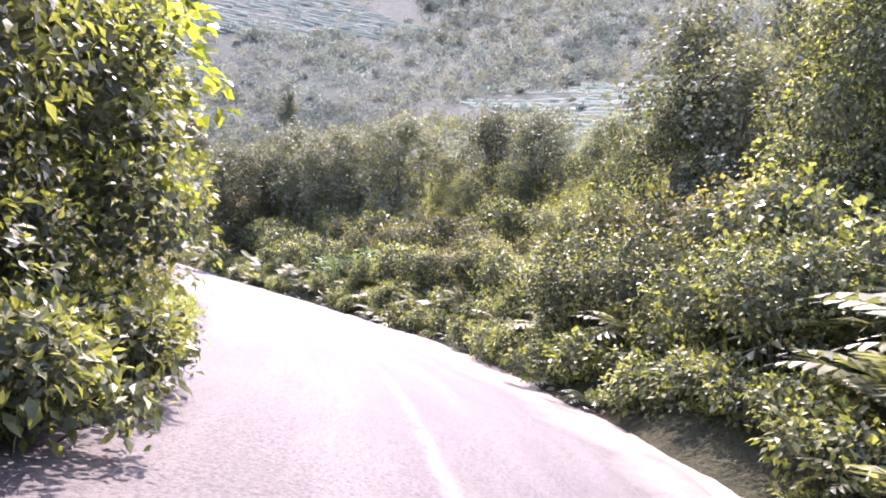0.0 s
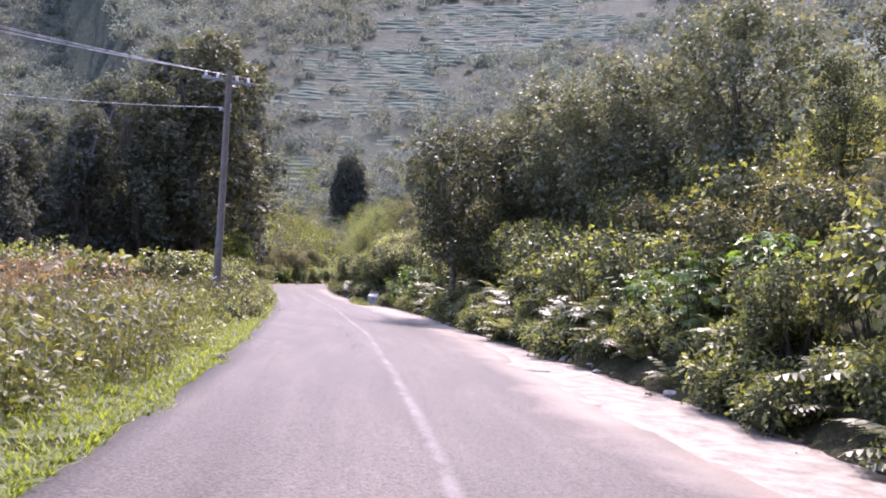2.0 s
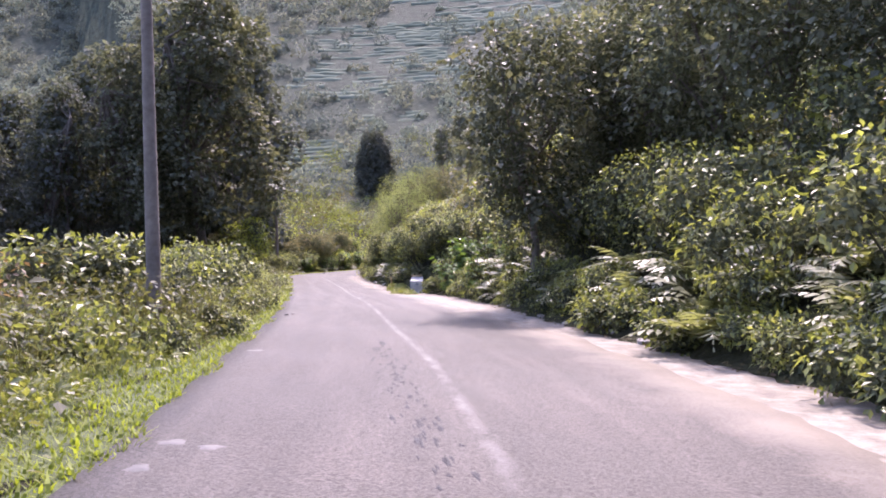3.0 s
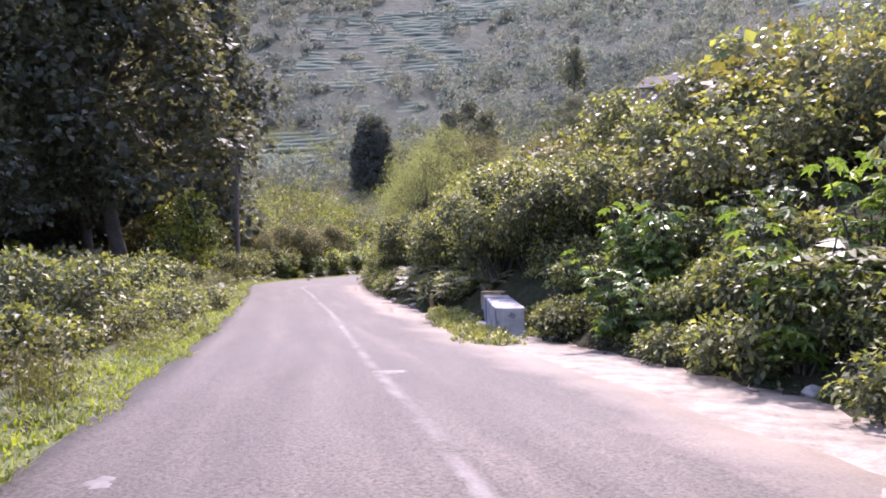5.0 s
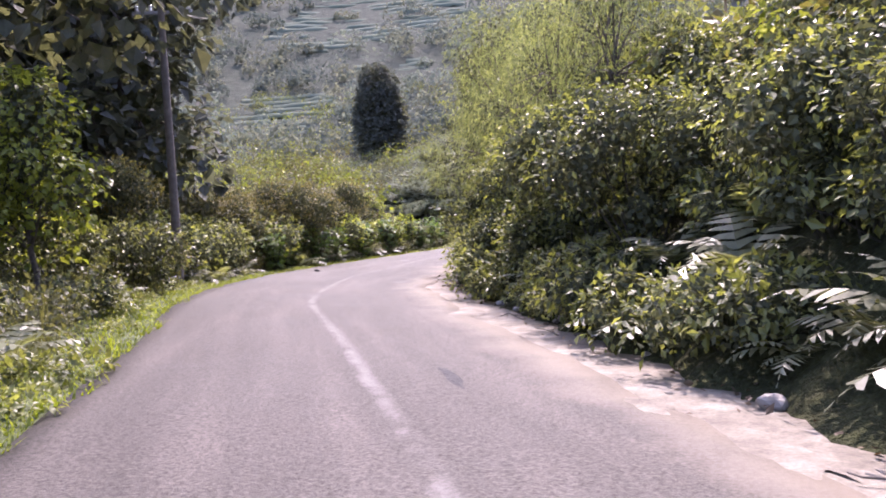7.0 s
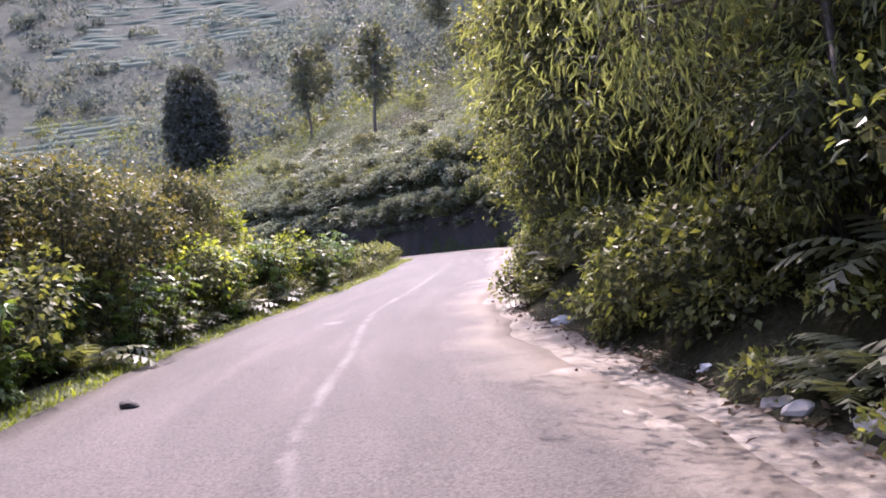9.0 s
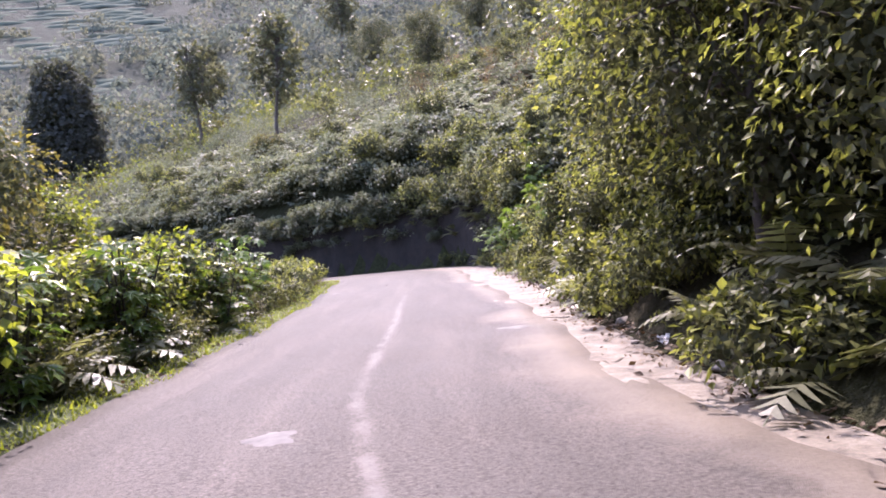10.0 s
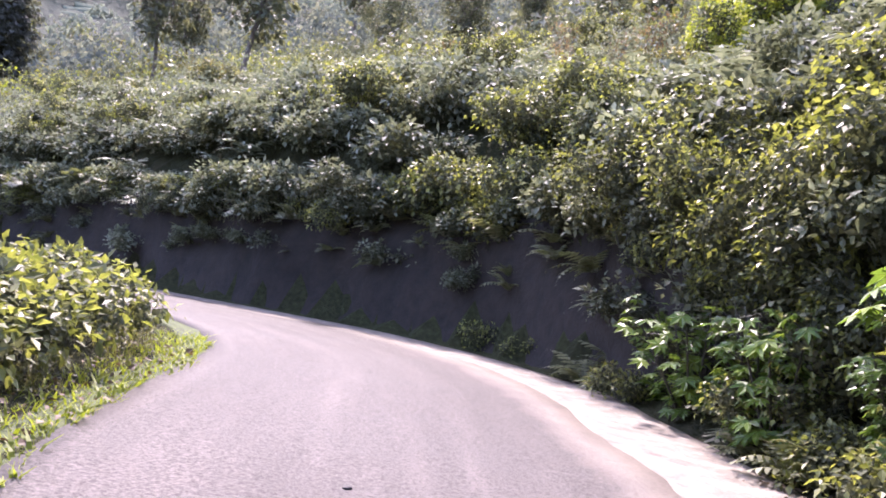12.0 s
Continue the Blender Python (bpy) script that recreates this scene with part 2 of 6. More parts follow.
def ground_mat():
    m, n, l, b = nodes_of("soil and undergrowth")
    t1, t2, t3 = noise_tex(n, l, 1.4, 8.0, 0.7), noise_tex(n, l, 0.05, 6.0, 0.65), noise_tex(n, l, 9.0, 4.0, 0.7)
    soil = ramp_from(n, l, t1, [(0.3, (0.014, 0.011, 0.008)), (0.7, (0.042, 0.032, 0.022))])
    green = ramp_from(n, l, t3, [(0.3, (0.02, 0.026, 0.01)), (0.7, (0.07, 0.08, 0.03))])
    fac = ramp_from(n, l, t2, [(0.35, (0.15, 0.15, 0.15)), (0.65, (0.8, 0.8, 0.8))])
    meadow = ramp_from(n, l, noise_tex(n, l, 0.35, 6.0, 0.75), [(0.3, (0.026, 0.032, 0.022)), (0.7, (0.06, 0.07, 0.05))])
    cell = n.new("ShaderNodeTexVoronoi")
    cell.inputs["Scale"].default_value = 0.24
    warp = noise_tex(n, l, 0.5, 4.0, 0.7)
    geo = n.new("ShaderNodeNewGeometry")
    push = n.new("ShaderNodeVectorMath")
    push.operation = "MULTIPLY_ADD"
    l.new(warp.outputs["Color"], push.inputs[0])
    push.inputs[1].default_value = (3.5, 3.5, 3.5)
    l.new(geo.outputs["Position"], push.inputs[2])
    l.new(push.outputs[0], cell.inputs["Vector"])
    tone = ramp_from(n, l, warp, [(0.3, (0.75, 0.75, 0.75)), (0.7, (1.2, 1.2, 1.2))])
    meadow = mix_rgb(n, l, 1.0, meadow, tone, "MULTIPLY")
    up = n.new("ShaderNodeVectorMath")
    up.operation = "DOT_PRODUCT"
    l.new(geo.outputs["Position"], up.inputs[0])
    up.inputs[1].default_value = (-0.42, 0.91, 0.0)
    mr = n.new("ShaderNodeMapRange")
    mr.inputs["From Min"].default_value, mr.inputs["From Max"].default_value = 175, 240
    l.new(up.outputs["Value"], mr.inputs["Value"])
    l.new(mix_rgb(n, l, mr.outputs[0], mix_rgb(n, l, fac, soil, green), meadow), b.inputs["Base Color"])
    b.inputs["Roughness"].default_value = 0.97
    b.inputs["Specular IOR Level"].default_value = 0.1
    hump = n.new("ShaderNodeMath")
    hump.operation = "MULTIPLY"
    l.new(cell.outputs["Distance"], hump.inputs[0])
    far = n.new("ShaderNodeMath")
    far.operation = "MULTIPLY"
    l.new(mr.outputs[0], far.inputs[0])
    far.inputs[1].default_value = -1.5
    l.new(far.outputs[0], hump.inputs[1])
    both = n.new("ShaderNodeMath")
    both.operation = "ADD"
    l.new(hump.outputs[0], both.inputs[0])
    l.new(t3.outputs[0], both.inputs[1])
    bump(n, l, b, both.outputs[0], 1.0, 0.2)
    return m


# haze is put into these leaf colours: paler, greyer, with little contrast
MAT["far_leaf"] = leaf_mat("distant foliage paled for haze", (0.13, 0.152, 0.122), (0.145, 0.168, 0.134), (0.165, 0.186, 0.148), 1.0, 0.45, (1.05, 1.05, 0.9), 0.02)
MAT["far_dark"] = leaf_mat("distant dark foliage greyed for haze", (0.08, 0.097, 0.084), (0.092, 0.108, 0.093), (0.106, 0.122, 0.105), 1.0, 0.45, (1.05, 1.05, 0.9), 0.02)
MAT["far_olive"] = leaf_mat("distant olive foliage paled for haze", (0.128, 0.137, 0.1), (0.148, 0.156, 0.114), (0.172, 0.176, 0.128), 1.0, 0.45, (1.05, 1.05, 0.9), 0.02)
MAT["asphalt"], MAT["shoulder"], MAT["ground"] = asphalt(), shoulder_mat(), ground_mat()
MAT["worn_line"] = plain_mat("worn white road paint", (0.035, 0.033, 0.033), (0.17, 0.162, 0.158), 6.0, 0.55)
MAT["cement_stain"] = plain_mat("pale cement stain", (0.028, 0.026, 0.024), (0.115, 0.105, 0.094), 5.0, 0.75)
MAT["coarse_patch"] = plain_mat("coarse dark chippings", (0.006, 0.006, 0.006), (0.042, 0.039, 0.037), 26.0, 0.9, 0.03)
# darker copy of the leaf colour: the shade inside crowns is painted in
MAT["inner"] = leaf_mat("inner leaf darkened for shade", (0.045, 0.05, 0.03), (0.076, 0.083, 0.049), (0.113, 0.122, 0.073), 0.8, 0.35, (1.1, 1.1, 0.7), 0.1)
# earth colour is darkened to stand for shade under the overhanging plants
MAT["earth"] = plain_mat("earth darkened for bank shade", (0.01, 0.0075, 0.005), (0.028, 0.02, 0.013), 3.0, 0.97, 0.08)
MAT["verge"] = plain_mat("grassy soil", (0.026, 0.036, 0.008), (0.075, 0.095, 0.017), 28.0, 0.95, 0.03)

# ---- the plan: the road's line, its edges, and the lie of the land ----
ROAD = [(1.13, -19.99, 0.62), (0.28, -4.01, 0.3), (-0.17, 3.98, 0.17), (-1.31, 12.0, -0.07), (-3.7, 19.63, -0.35), (-6.74, 26.8, -0.69),
        (-10.24, 34.22, -1.0), (-13.84, 41.39, -1.3), (-17.31, 48.29, -1.6), (-21.09, 55.59, -1.8), (-24.85, 62.45, -2.1), (-28.85, 69.57, -2.33),
        (-32.67, 76.47, -2.48), (-36.39, 83.69, -2.67), (-39.02, 91.19, -2.98), (-40.62, 99.1, -3.2), (-41.38, 106.94, -3.33), (-41.72, 114.78, -3.4),
        (-41.92, 122.78, -3.5)]
CROSSFALL = 0.03
LEFT_EDGE = [(-20, -2.0), (10, -2.0), (20, -1.82), (40, -1.74), (78, -1.74), (86, -1.95), (92, -2.45), (97, -2.95), (102, -3.2), (106, -3.05), (112, -2.55), (116, -2.15), (120, -1.75), (124, -1.6), (132, -1.8), (160, -1.9)]
RIGHT_EDGE = [(-20, 3.2), (14, 3.35), (31, 3.35), (38, 3.8), (44, 4.2), (52, 4.0), (60, 3.25), (66, 2.9), (75, 2.62), (82, 2.42), (110, 2.45), (117, 2.6), (126, 2.7), (132, 2.45), (160, 2.4)]
VERGE_EDGE = [(-20, 3.8), (12, 3.8), (16, 4.2), (22, 4.9), (30, 5.2), (45, 5.05), (55, 5.0), (62, 4.7), (66, 4.45), (72, 3.5), (80, 3.15), (88, 3.15), (96, 3.1), (104, 3.2), (108, 2.95), (112, 3.0), (116, 3.3), (120, 3.65), (126, 3.8), (130, 3.85), (140, 3.6), (146, 3.2), (170, 3.0)]


def table(t, s):
    a = np.array(t)
    return np.interp(s, a[:, 0], a[:, 1])


def road_line():
    pts = []
    c = np.array(ROAD)
    for i in range(len(c) - 1):
        p0, p1, p2, p3 = c[max(i - 1, 0)], c[i], c[i + 1], c[min(i + 2, len(c) - 1)]
        k = 32 if i == 0 else 16
        for j in range(k):
            t = j / k
            pts.append(0.5 * (2 * p1 + (p2 - p0) * t + (2 * p0 - 5 * p1 + 4 * p2 - p3) * t * t + (3 * p1 - p0 - 3 * p2 + p3) * t**3))
    # the bend to the left past the last stretch, then straight on
    pts.append(np.array([-41.92, 123.3, -3.51]))
    cx, cy, r = -52.8, 123.8, 10.9
    for a in np.radians(np.arange(1, 51, 3.0)):
        pts.append(np.array([cx + r * math.cos(a), cy + r * math.sin(a), -3.52 - 0.2 * a]))
    d = pts[-1] - pts[-2]
    d /= np.linalg.norm(d[:2])
    last = pts[-1]
    for k in range(1, 130):
        pts.append(last + d * 0.6 * k + np.array([0, 0, 0.0]))
    return np.array(pts)


LINE = road_line()
ARC = np.r_[0, np.cumsum(np.linalg.norm(np.diff(LINE[:, :2], axis=0), axis=1))] - 20.0
TANG = np.gradient(LINE[:, :2], axis=0)
TANG /= np.linalg.norm(TANG, axis=1)[:, None]


def on_road(s, u, dz=0.0):
    """Place beside the road's line: s metres along it, u metres to its right."""
    s = np.asarray(s, float)
    x, y, z = (np.interp(s, ARC, LINE[:, k]) for k in range(3))
    tx, ty = np.interp(s, ARC, TANG[:, 0]), np.interp(s, ARC, TANG[:, 1])
    return np.stack([x + ty * u, y - tx * u, z - CROSSFALL * np.clip(u, -6, 6) + dz], -1)


def road_coords(x, y):
    """(s, u, z of the line) of places in plan."""
    x, y = np.ravel(x), np.ravel(y)
    s, u, z = np.empty(len(x)), np.empty(len(x)), np.empty(len(x))
    for a in range(0, len(x), 4000):
        b = slice(a, a + 4000)
        dx, dy = x[b, None] - LINE[None, :, 0], y[b, None] - LINE[None, :, 1]
        i = np.argmin(dx * dx + dy * dy, axis=1)
        r = np.arange(len(i))
        ox, oy = dx[r, i], dy[r, i]
        s[b] = ARC[i]
        side = np.sign(ox * TANG[i, 1] - oy * TANG[i, 0])
        u[b] = side * np.hypot(ox, oy)
        z[b] = LINE[i, 2]
    return s, u, z


BANK = [(0, 0), (0.35, 0.1), (0.8, 0.75), (1.5, 1.15), (3, 1.8), (6, 3.0), (9, 4.2), (13, 6.0), (33, 11.5), (48, 15.5), (100, 38), (200, 90), (400, 200), (2500, 700)]
CUT = [(0, 0), (0.9, 0.05), (1.2, 1.6), (1.5, 2.9), (2.0, 4.1), (2.9, 4.9), (5, 5.8), (8.7, 7.1), (13, 8.8), (33, 16.0), (48, 21.0), (100, 43), (200, 92), (400, 200), (2500, 700)]
FIELD = [(0, 0), (1.2, 0.0), (4, -0.15), (10, -0.4), (25, -1.2), (60, -3.5), (200, -9), (2500, -20)]
SLOPE = [(-400, -30), (0, -9), (45, -5), (75, 1.5), (95, 5), (150, 14), (215, 27), (300, 56), (383, 93), (600, 215), (900, 390), (2500, 900)]


def lumps(x, y, w, k):
    return np.sin(x / w + 1.3 * k) * np.cos(y / (w * 1.17) - 0.7 * k) + 0.5 * np.sin(x / (w * 0.43) - y / (w * 0.5) + k)


def rise(x, y):
    """Metres along the way up the far hillside."""
    return (x + 30) * -0.42 + (y - 100) * 0.91


def land(x, y):
    """Height of the ground."""
    x, y = np.ravel(np.asarray(x, float)), np.ravel(np.asarray(y, float))
    s, u, z = road_coords(x, y)
    lo, hi = table(LEFT_EDGE, s), table(VERGE_EDGE, s)
    v, w = np.maximum(u - hi, 0), np.maximum(lo - u, 0)
    steep = np.clip((s - 126.5) / 7, 0, 1)
    bank = (1 - steep) * table(BANK, v) + steep * table(CUT, v)
    near = z - CROSSFALL * np.clip(u, -6, 6) + np.where(u > 0, bank + 0.12 * np.minimum(bank, 5) * lumps(x, y, 3.1, 2) * np.clip(v / 4, 0, 1), table(FIELD, w))
    near = near - 0.14 * ((v == 0) & (w == 0)) * np.clip(np.minimum(hi - u, u - lo) / 0.4, 0, 1)
    q = rise(x, y) + 9 * lumps(x, y, 95, 1) * np.clip((np.abs(u) - 20) / 60, 0, 1)
    far = table(SLOPE, q) + np.clip((np.hypot(x + 30, y - 90) - 120) / 100, 0, 1) * 3.0 * lumps(x, y, 130, 3)
    k = 1.5
    top = np.maximum(near, far)
    return top + k * np.log(np.exp((near - top) / k) + np.exp((far - top) / k)) * np.clip((np.minimum(np.where(u > 0, v, w), 30) - 4) / 20, 0, 1)


# ---- mesh helpers ----
def mesh_of(name, verts, faces, mats, smooth=False, index=None):
    """A mesh from an array of corners and an array of equal-sided faces."""
    verts, faces = np.asarray(verts, np.float32), np.asarray(faces, np.int32)
    me = bpy.data.meshes.new(name)
    me.vertices.add(len(verts))
    me.vertices.foreach_set("co", verts.ravel())
    me.loops.add(faces.size)
    me.loops.foreach_set("vertex_index", faces.ravel())
    me.polygons.add(len(faces))
    k = faces.shape[1]
    me.polygons.foreach_set("loop_start", np.arange(0, faces.size, k, dtype=np.int32))
    me.polygons.foreach_set("loop_total", np.full(len(faces), k, np.int32))
    for m in mats:
        me.materials.append(m)
    if index is not None:
        me.polygons.foreach_set("material_index", np.asarray(index, np.int32))
    me.update(calc_edges=True)
    me.validate()
    me.polygons.foreach_set("use_smooth", np.full(len(me.polygons), smooth))
    return me


def child(name, me, parent, label=""):
    ob = new(name, me)
    ob.parent = parent
    return tagged(ob, label)


def part(name, bm, material, parent, label="", smooth=False):
    """One bmesh as one mesh object under a thing or a part."""
    me = bpy.data.meshes.new(name)
    if smooth:
        for f in bm.faces:
            f.smooth = True
    bm.to_mesh(me)
    bm.free()
    me.materials.append(material)
    ob = new(name, me)
    ob.parent = parent
    return tagged(ob, label)


def thing(name, label, category, group="", kind="", place=(0, 0, 0), turn=0.0):
    ob = new(name)
    ob.matrix_basis = pose(*place, 0, 0, turn)
    return tagged(ob, label, category, group, kind)


def box(bm, lo, hi, bevel=0.0):
    r = bmesh.ops.create_cube(bm, size=1)
    for v in r["verts"]:
        v.co = Vector([lo[k] + (v.co[k] + 0.5) * (hi[k] - lo[k]) for k in range(3)])
    if bevel:
        es = list({e for v in r["verts"] for e in v.link_edges})
        bmesh.ops.bevel(bm, geom=es, offset=bevel, segments=2, profile=0.6, affect="EDGES")


def rough(bm, amount, scale, seed=0):
    for v in bm.verts:
        v.co += noise.noise_vector(v.co * scale + Vector((seed, seed, seed))) * amount


def tube_arrays(pts, radii, sides=6):
    """Corners and quads of a tapered tube along points."""
    pts, radii = np.asarray(pts, float), np.asarray(radii, float)
    t = np.gradient(pts, axis=0)
    t /= np.linalg.norm(t, axis=1)[:, None] + 1e-9
    ref = np.where(np.abs(t[:, 2:3]) > 0.9, [[1.0, 0, 0]], [[0, 0, 1.0]])
    a = np.cross(t, ref)
    a /= np.linalg.norm(a, axis=1)[:, None] + 1e-9
    b = np.cross(t, a)
    ang = np.linspace(0, 2 * math.pi, sides, endpoint=False)
    ring = a[:, None] * np.cos(ang)[None, :, None] + b[:, None] * np.sin(ang)[None, :, None]
    v = (pts[:, None] + ring * radii[:, None, None]).reshape(-1, 3)
    f = [(i * sides + j, i * sides + (j + 1) % sides, (i + 1) * sides + (j + 1) % sides, (i + 1) * sides + j)
         for i in range(len(pts) - 1) for j in range(sides)]
    return v, np.array(f)


def join(pieces):
    vs, fs, n = [], [], 0
    for v, f in pieces:
        vs.append(v)
        fs.append(f + n)
        n += len(v)
    return np.concatenate(vs), np.concatenate(fs)


# ---- leaves ----
def quads(v, f):
    return np.array(v, float), np.array(f)


LEAF = {
    "oval": quads([(0, 0, 0), (0.27, 0.42, 0.06), (0, 1, -0.1), (0, 0.45, 0.0), (-0.27, 0.42, 0.06)], [(0, 1, 2, 3), (0, 3, 2, 4)]),
    "broad": quads([(0, 0, 0), (0.43, 0.45, 0.09), (0, 1.0, -0.14), (0, 0.42, 0.0), (-0.43, 0.45, 0.09)], [(0, 1, 2, 3), (0, 3, 2, 4)]),
    "lite": quads([(0, 0, 0), (0.29, 0.45, 0.05), (0, 1, -0.1), (-0.29, 0.45, 0.05)], [(0, 1, 2, 3)]),
    "wide": quads([(0, 0, 0), (0.44, 0.45, 0.08), (0, 1, -0.14), (-0.44, 0.45, 0.08)], [(0, 1, 2, 3)]),
    "narrow": quads([(0, 0, 0), (0.085, 0.35, 0.0), (0, 1, -0.16), (-0.085, 0.35, 0.0)], [(0, 1, 2, 3)]),
    "tuft": quads([(0, 0, 0), (0.3, 0.5, 0.1), (0, 1, -0.05), (-0.3, 0.5, -0.1)], [(0, 1, 2, 3)]),
}



def palmate():
    """A lobed leaf: seven fingers round the stalk's end."""
    v, f = [(0, 0, 0)], []
    for k, a in enumerate(np.radians([-140, -95, -48, 0, 48, 95, 140])):
        ln = (0.55, 0.75, 0.92, 1.0, 0.92, 0.75, 0.55)[k]
        d, p = np.array([math.sin(a), math.cos(a), 0]), np.array([math.cos(a), -math.sin(a), 0])
        n = len(v)
        v += [tuple(d * 0.5 * ln + p * 0.19), tuple(d * ln + np.array([0, 0, -0.22 * ln])), tuple(d * 0.5 * ln - p * 0.19)]
        f.append((0, n, n + 1, n + 2))
    return quads(v, f)


LEAF["palmate"] = palmate()


def lay_leaves(kind, pos, ahead, up, size):
    """Corners and faces of one leaf at each place, its tip along ahead."""
    tv, tf = LEAF[kind]
    y = ahead / (np.linalg.norm(ahead, axis=1)[:, None] + 1e-9)
    x = np.cross(y, up)
    x /= np.linalg.norm(x, axis=1)[:, None] + 1e-9
    z = np.cross(x, y)
    v = pos[:, None] + size[:, None, None] * (tv[None, :, 0:1] * x[:, None] + tv[None, :, 1:2] * y[:, None] + tv[None, :, 2:3] * z[:, None])
    f = tf[None] + (np.arange(len(pos)) * len(tv))[:, None, None]
    return v.reshape(-1, 3), f.reshape(-1, tf.shape[1])


def crown_points(rng, lobes, n, low=0.0, fill=0.25, under=0.35, gap=-0.28):
    """Places and outward ways over the outside of a crown made of lobes (x, y, z, r); under: how much of the lower side is kept."""
    lobes = np.array(lobes, float)
    area = lobes[:, 3] ** 2
    pick = rng.choice(len(lobes), size=int(n * (2.6 if gap < -0.1 else 4.0)), p=area / area.sum())
    d = rng.normal(size=(len(pick), 3))
    d /= np.linalg.norm(d, axis=1)[:, None]
    keep = (d[:, 2] > -0.15) | (rng.random(len(d)) < under)
    pick, d = pick[keep], d[keep]
    # leaves gather on twigs, which leaves gaps between them
    wob = np.array([noise.noise(Vector(p) * 2.6 + Vector((7.3 * i, 0, 0))) for p, i in zip(d, pick)])
    r = lobes[pick, 3] * np.where(rng.random(len(d)) < fill, rng.uniform(0.45, 0.9, len(d)), 0.9 + (0.3 if gap < -0.1 else 0.6) * wob + rng.normal(0, 0.05, len(d)))
    keep = wob > gap + 0.2 * rng.normal(size=len(d))
    p = lobes[pick, :3] + d * r[:, None] * [1, 1, 0.9]
    inside = np.zeros(len(p), bool)
    for i, lo in enumerate(lobes):
        inside |= (np.linalg.norm(p - lo[:3], axis=1) < lo[3] * 0.62) & (pick != i)
    keep &= ~inside & (p[:, 2] > low)
    return p[keep][:n], d[keep][:n]


def foliage(rng, kind, p, d, size, droop=0.45, spread=0.8, sizes=0.3):
    n = len(p)
    ahead = d * 0.8 + rng.normal(0, spread, (n, 3)) * 0.6
    ahead[:, 2] -= droop
    up = np.tile([0, 0, 1.0], (n, 1)) + d * 0.5 + rng.normal(0, 0.45, (n, 3))
    return lay_leaves(kind, p, ahead, up, size * (1 + sizes * rng.normal(size=n)).clip(0.4, 1.7))


def limbs(rng, lobes, trunk_r, trunk_h, lean=(0, 0), limb_r=0.4):
    """A tapered trunk with a limb to each lobe of the crown."""
    top = np.array([lean[0], lean[1], trunk_h])
    k = 7
    t = np.linspace(0, 1, k)[:, None]
    wander = np.cumsum(rng.normal(0, 0.02 * trunk_h, (k, 3)), axis=0) * [1, 1, 0]
    wander[0] = 0
    line = t * top + wander
    line[0, 2] = -0.25
    pieces = [tube_arrays(line, trunk_r * (1 - 0.55 * t[:, 0]) * (1 + 0.35 * (t[:, 0] < 0.1)), 8)]
    for lo in lobes:
        a = line[int(rng.integers(k // 2, k))]
        e = np.array(lo[:3])
        m = (a + e) / 2 + rng.normal(0, 0.08, 3) * np.linalg.norm(e - a) + [0, 0, 0.1 * np.linalg.norm(e - a)]
        tt = np.linspace(0, 1, 6)[:, None]
        curve = (1 - tt) ** 2 * a + 2 * tt * (1 - tt) * m + tt**2 * e
        pieces.append(tube_arrays(curve, trunk_r * limb_r * (1 - 0.8 * tt[:, 0]), 5))
        for _ in range(2):
            tip = e + rng.normal(0, 0.55, 3) * lo[3]
            pieces.append(tube_arrays(np.stack([curve[3], (curve[3] + tip) / 2 + rng.normal(0, 0.05, 3), tip]), trunk_r * limb_r * np.array([0.45, 0.3, 0.1]), 4))
    return join(pieces)


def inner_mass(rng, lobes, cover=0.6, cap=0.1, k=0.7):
    """The overlapping leaves inside a crown, coloured darker for shade, which keep the sun from shining through it;
    cover: how much of each lobe they close.
    """
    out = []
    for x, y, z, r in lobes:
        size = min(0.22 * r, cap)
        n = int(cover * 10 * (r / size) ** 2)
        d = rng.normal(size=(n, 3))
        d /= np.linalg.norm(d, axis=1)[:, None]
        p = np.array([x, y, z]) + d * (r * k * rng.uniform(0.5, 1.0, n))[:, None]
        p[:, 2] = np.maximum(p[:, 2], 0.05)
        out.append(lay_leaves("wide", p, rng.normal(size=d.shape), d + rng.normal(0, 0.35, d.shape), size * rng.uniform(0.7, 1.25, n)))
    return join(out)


def plant(name, label, category, wood, leaves, wood_mat, leaf_mats, wood_name="stem", crown_name="foliage", group="", core=None):
    ob = thing(name, label, category, group)
    if wood is not None:
        child(wood_name, mesh_of(wood_name, *wood, [wood_mat], True), ob)
    for lv, m in zip(leaves, leaf_mats):
        n = len(lv[1])
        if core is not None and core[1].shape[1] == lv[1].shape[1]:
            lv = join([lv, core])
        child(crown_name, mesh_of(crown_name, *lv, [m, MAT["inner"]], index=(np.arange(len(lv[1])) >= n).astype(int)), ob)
    return ob


def dome_lobes(rng, n, rx, ry, h, r):
    """Lobes of a bush: the upper ones spread wide and lean out over narrower ones below."""
    out = []
    for i in range(n):
        a, upper = i * 2.4 + rng.normal(0, 0.3), i % 3 > 0
        q = math.sqrt(rng.uniform(0.15, 1.0)) * (0.85 if upper else 0.5)
        z = (h * (1 - 0.38 * q * q) - r) * rng.uniform(0.86, 1.05) if upper else rng.uniform(0.2, 0.5) * h
        out.append((rx * q * math.cos(a), ry * q * math.sin(a), max(z, r * 0.5), r * rng.uniform(0.7, 1.25)))
    return out


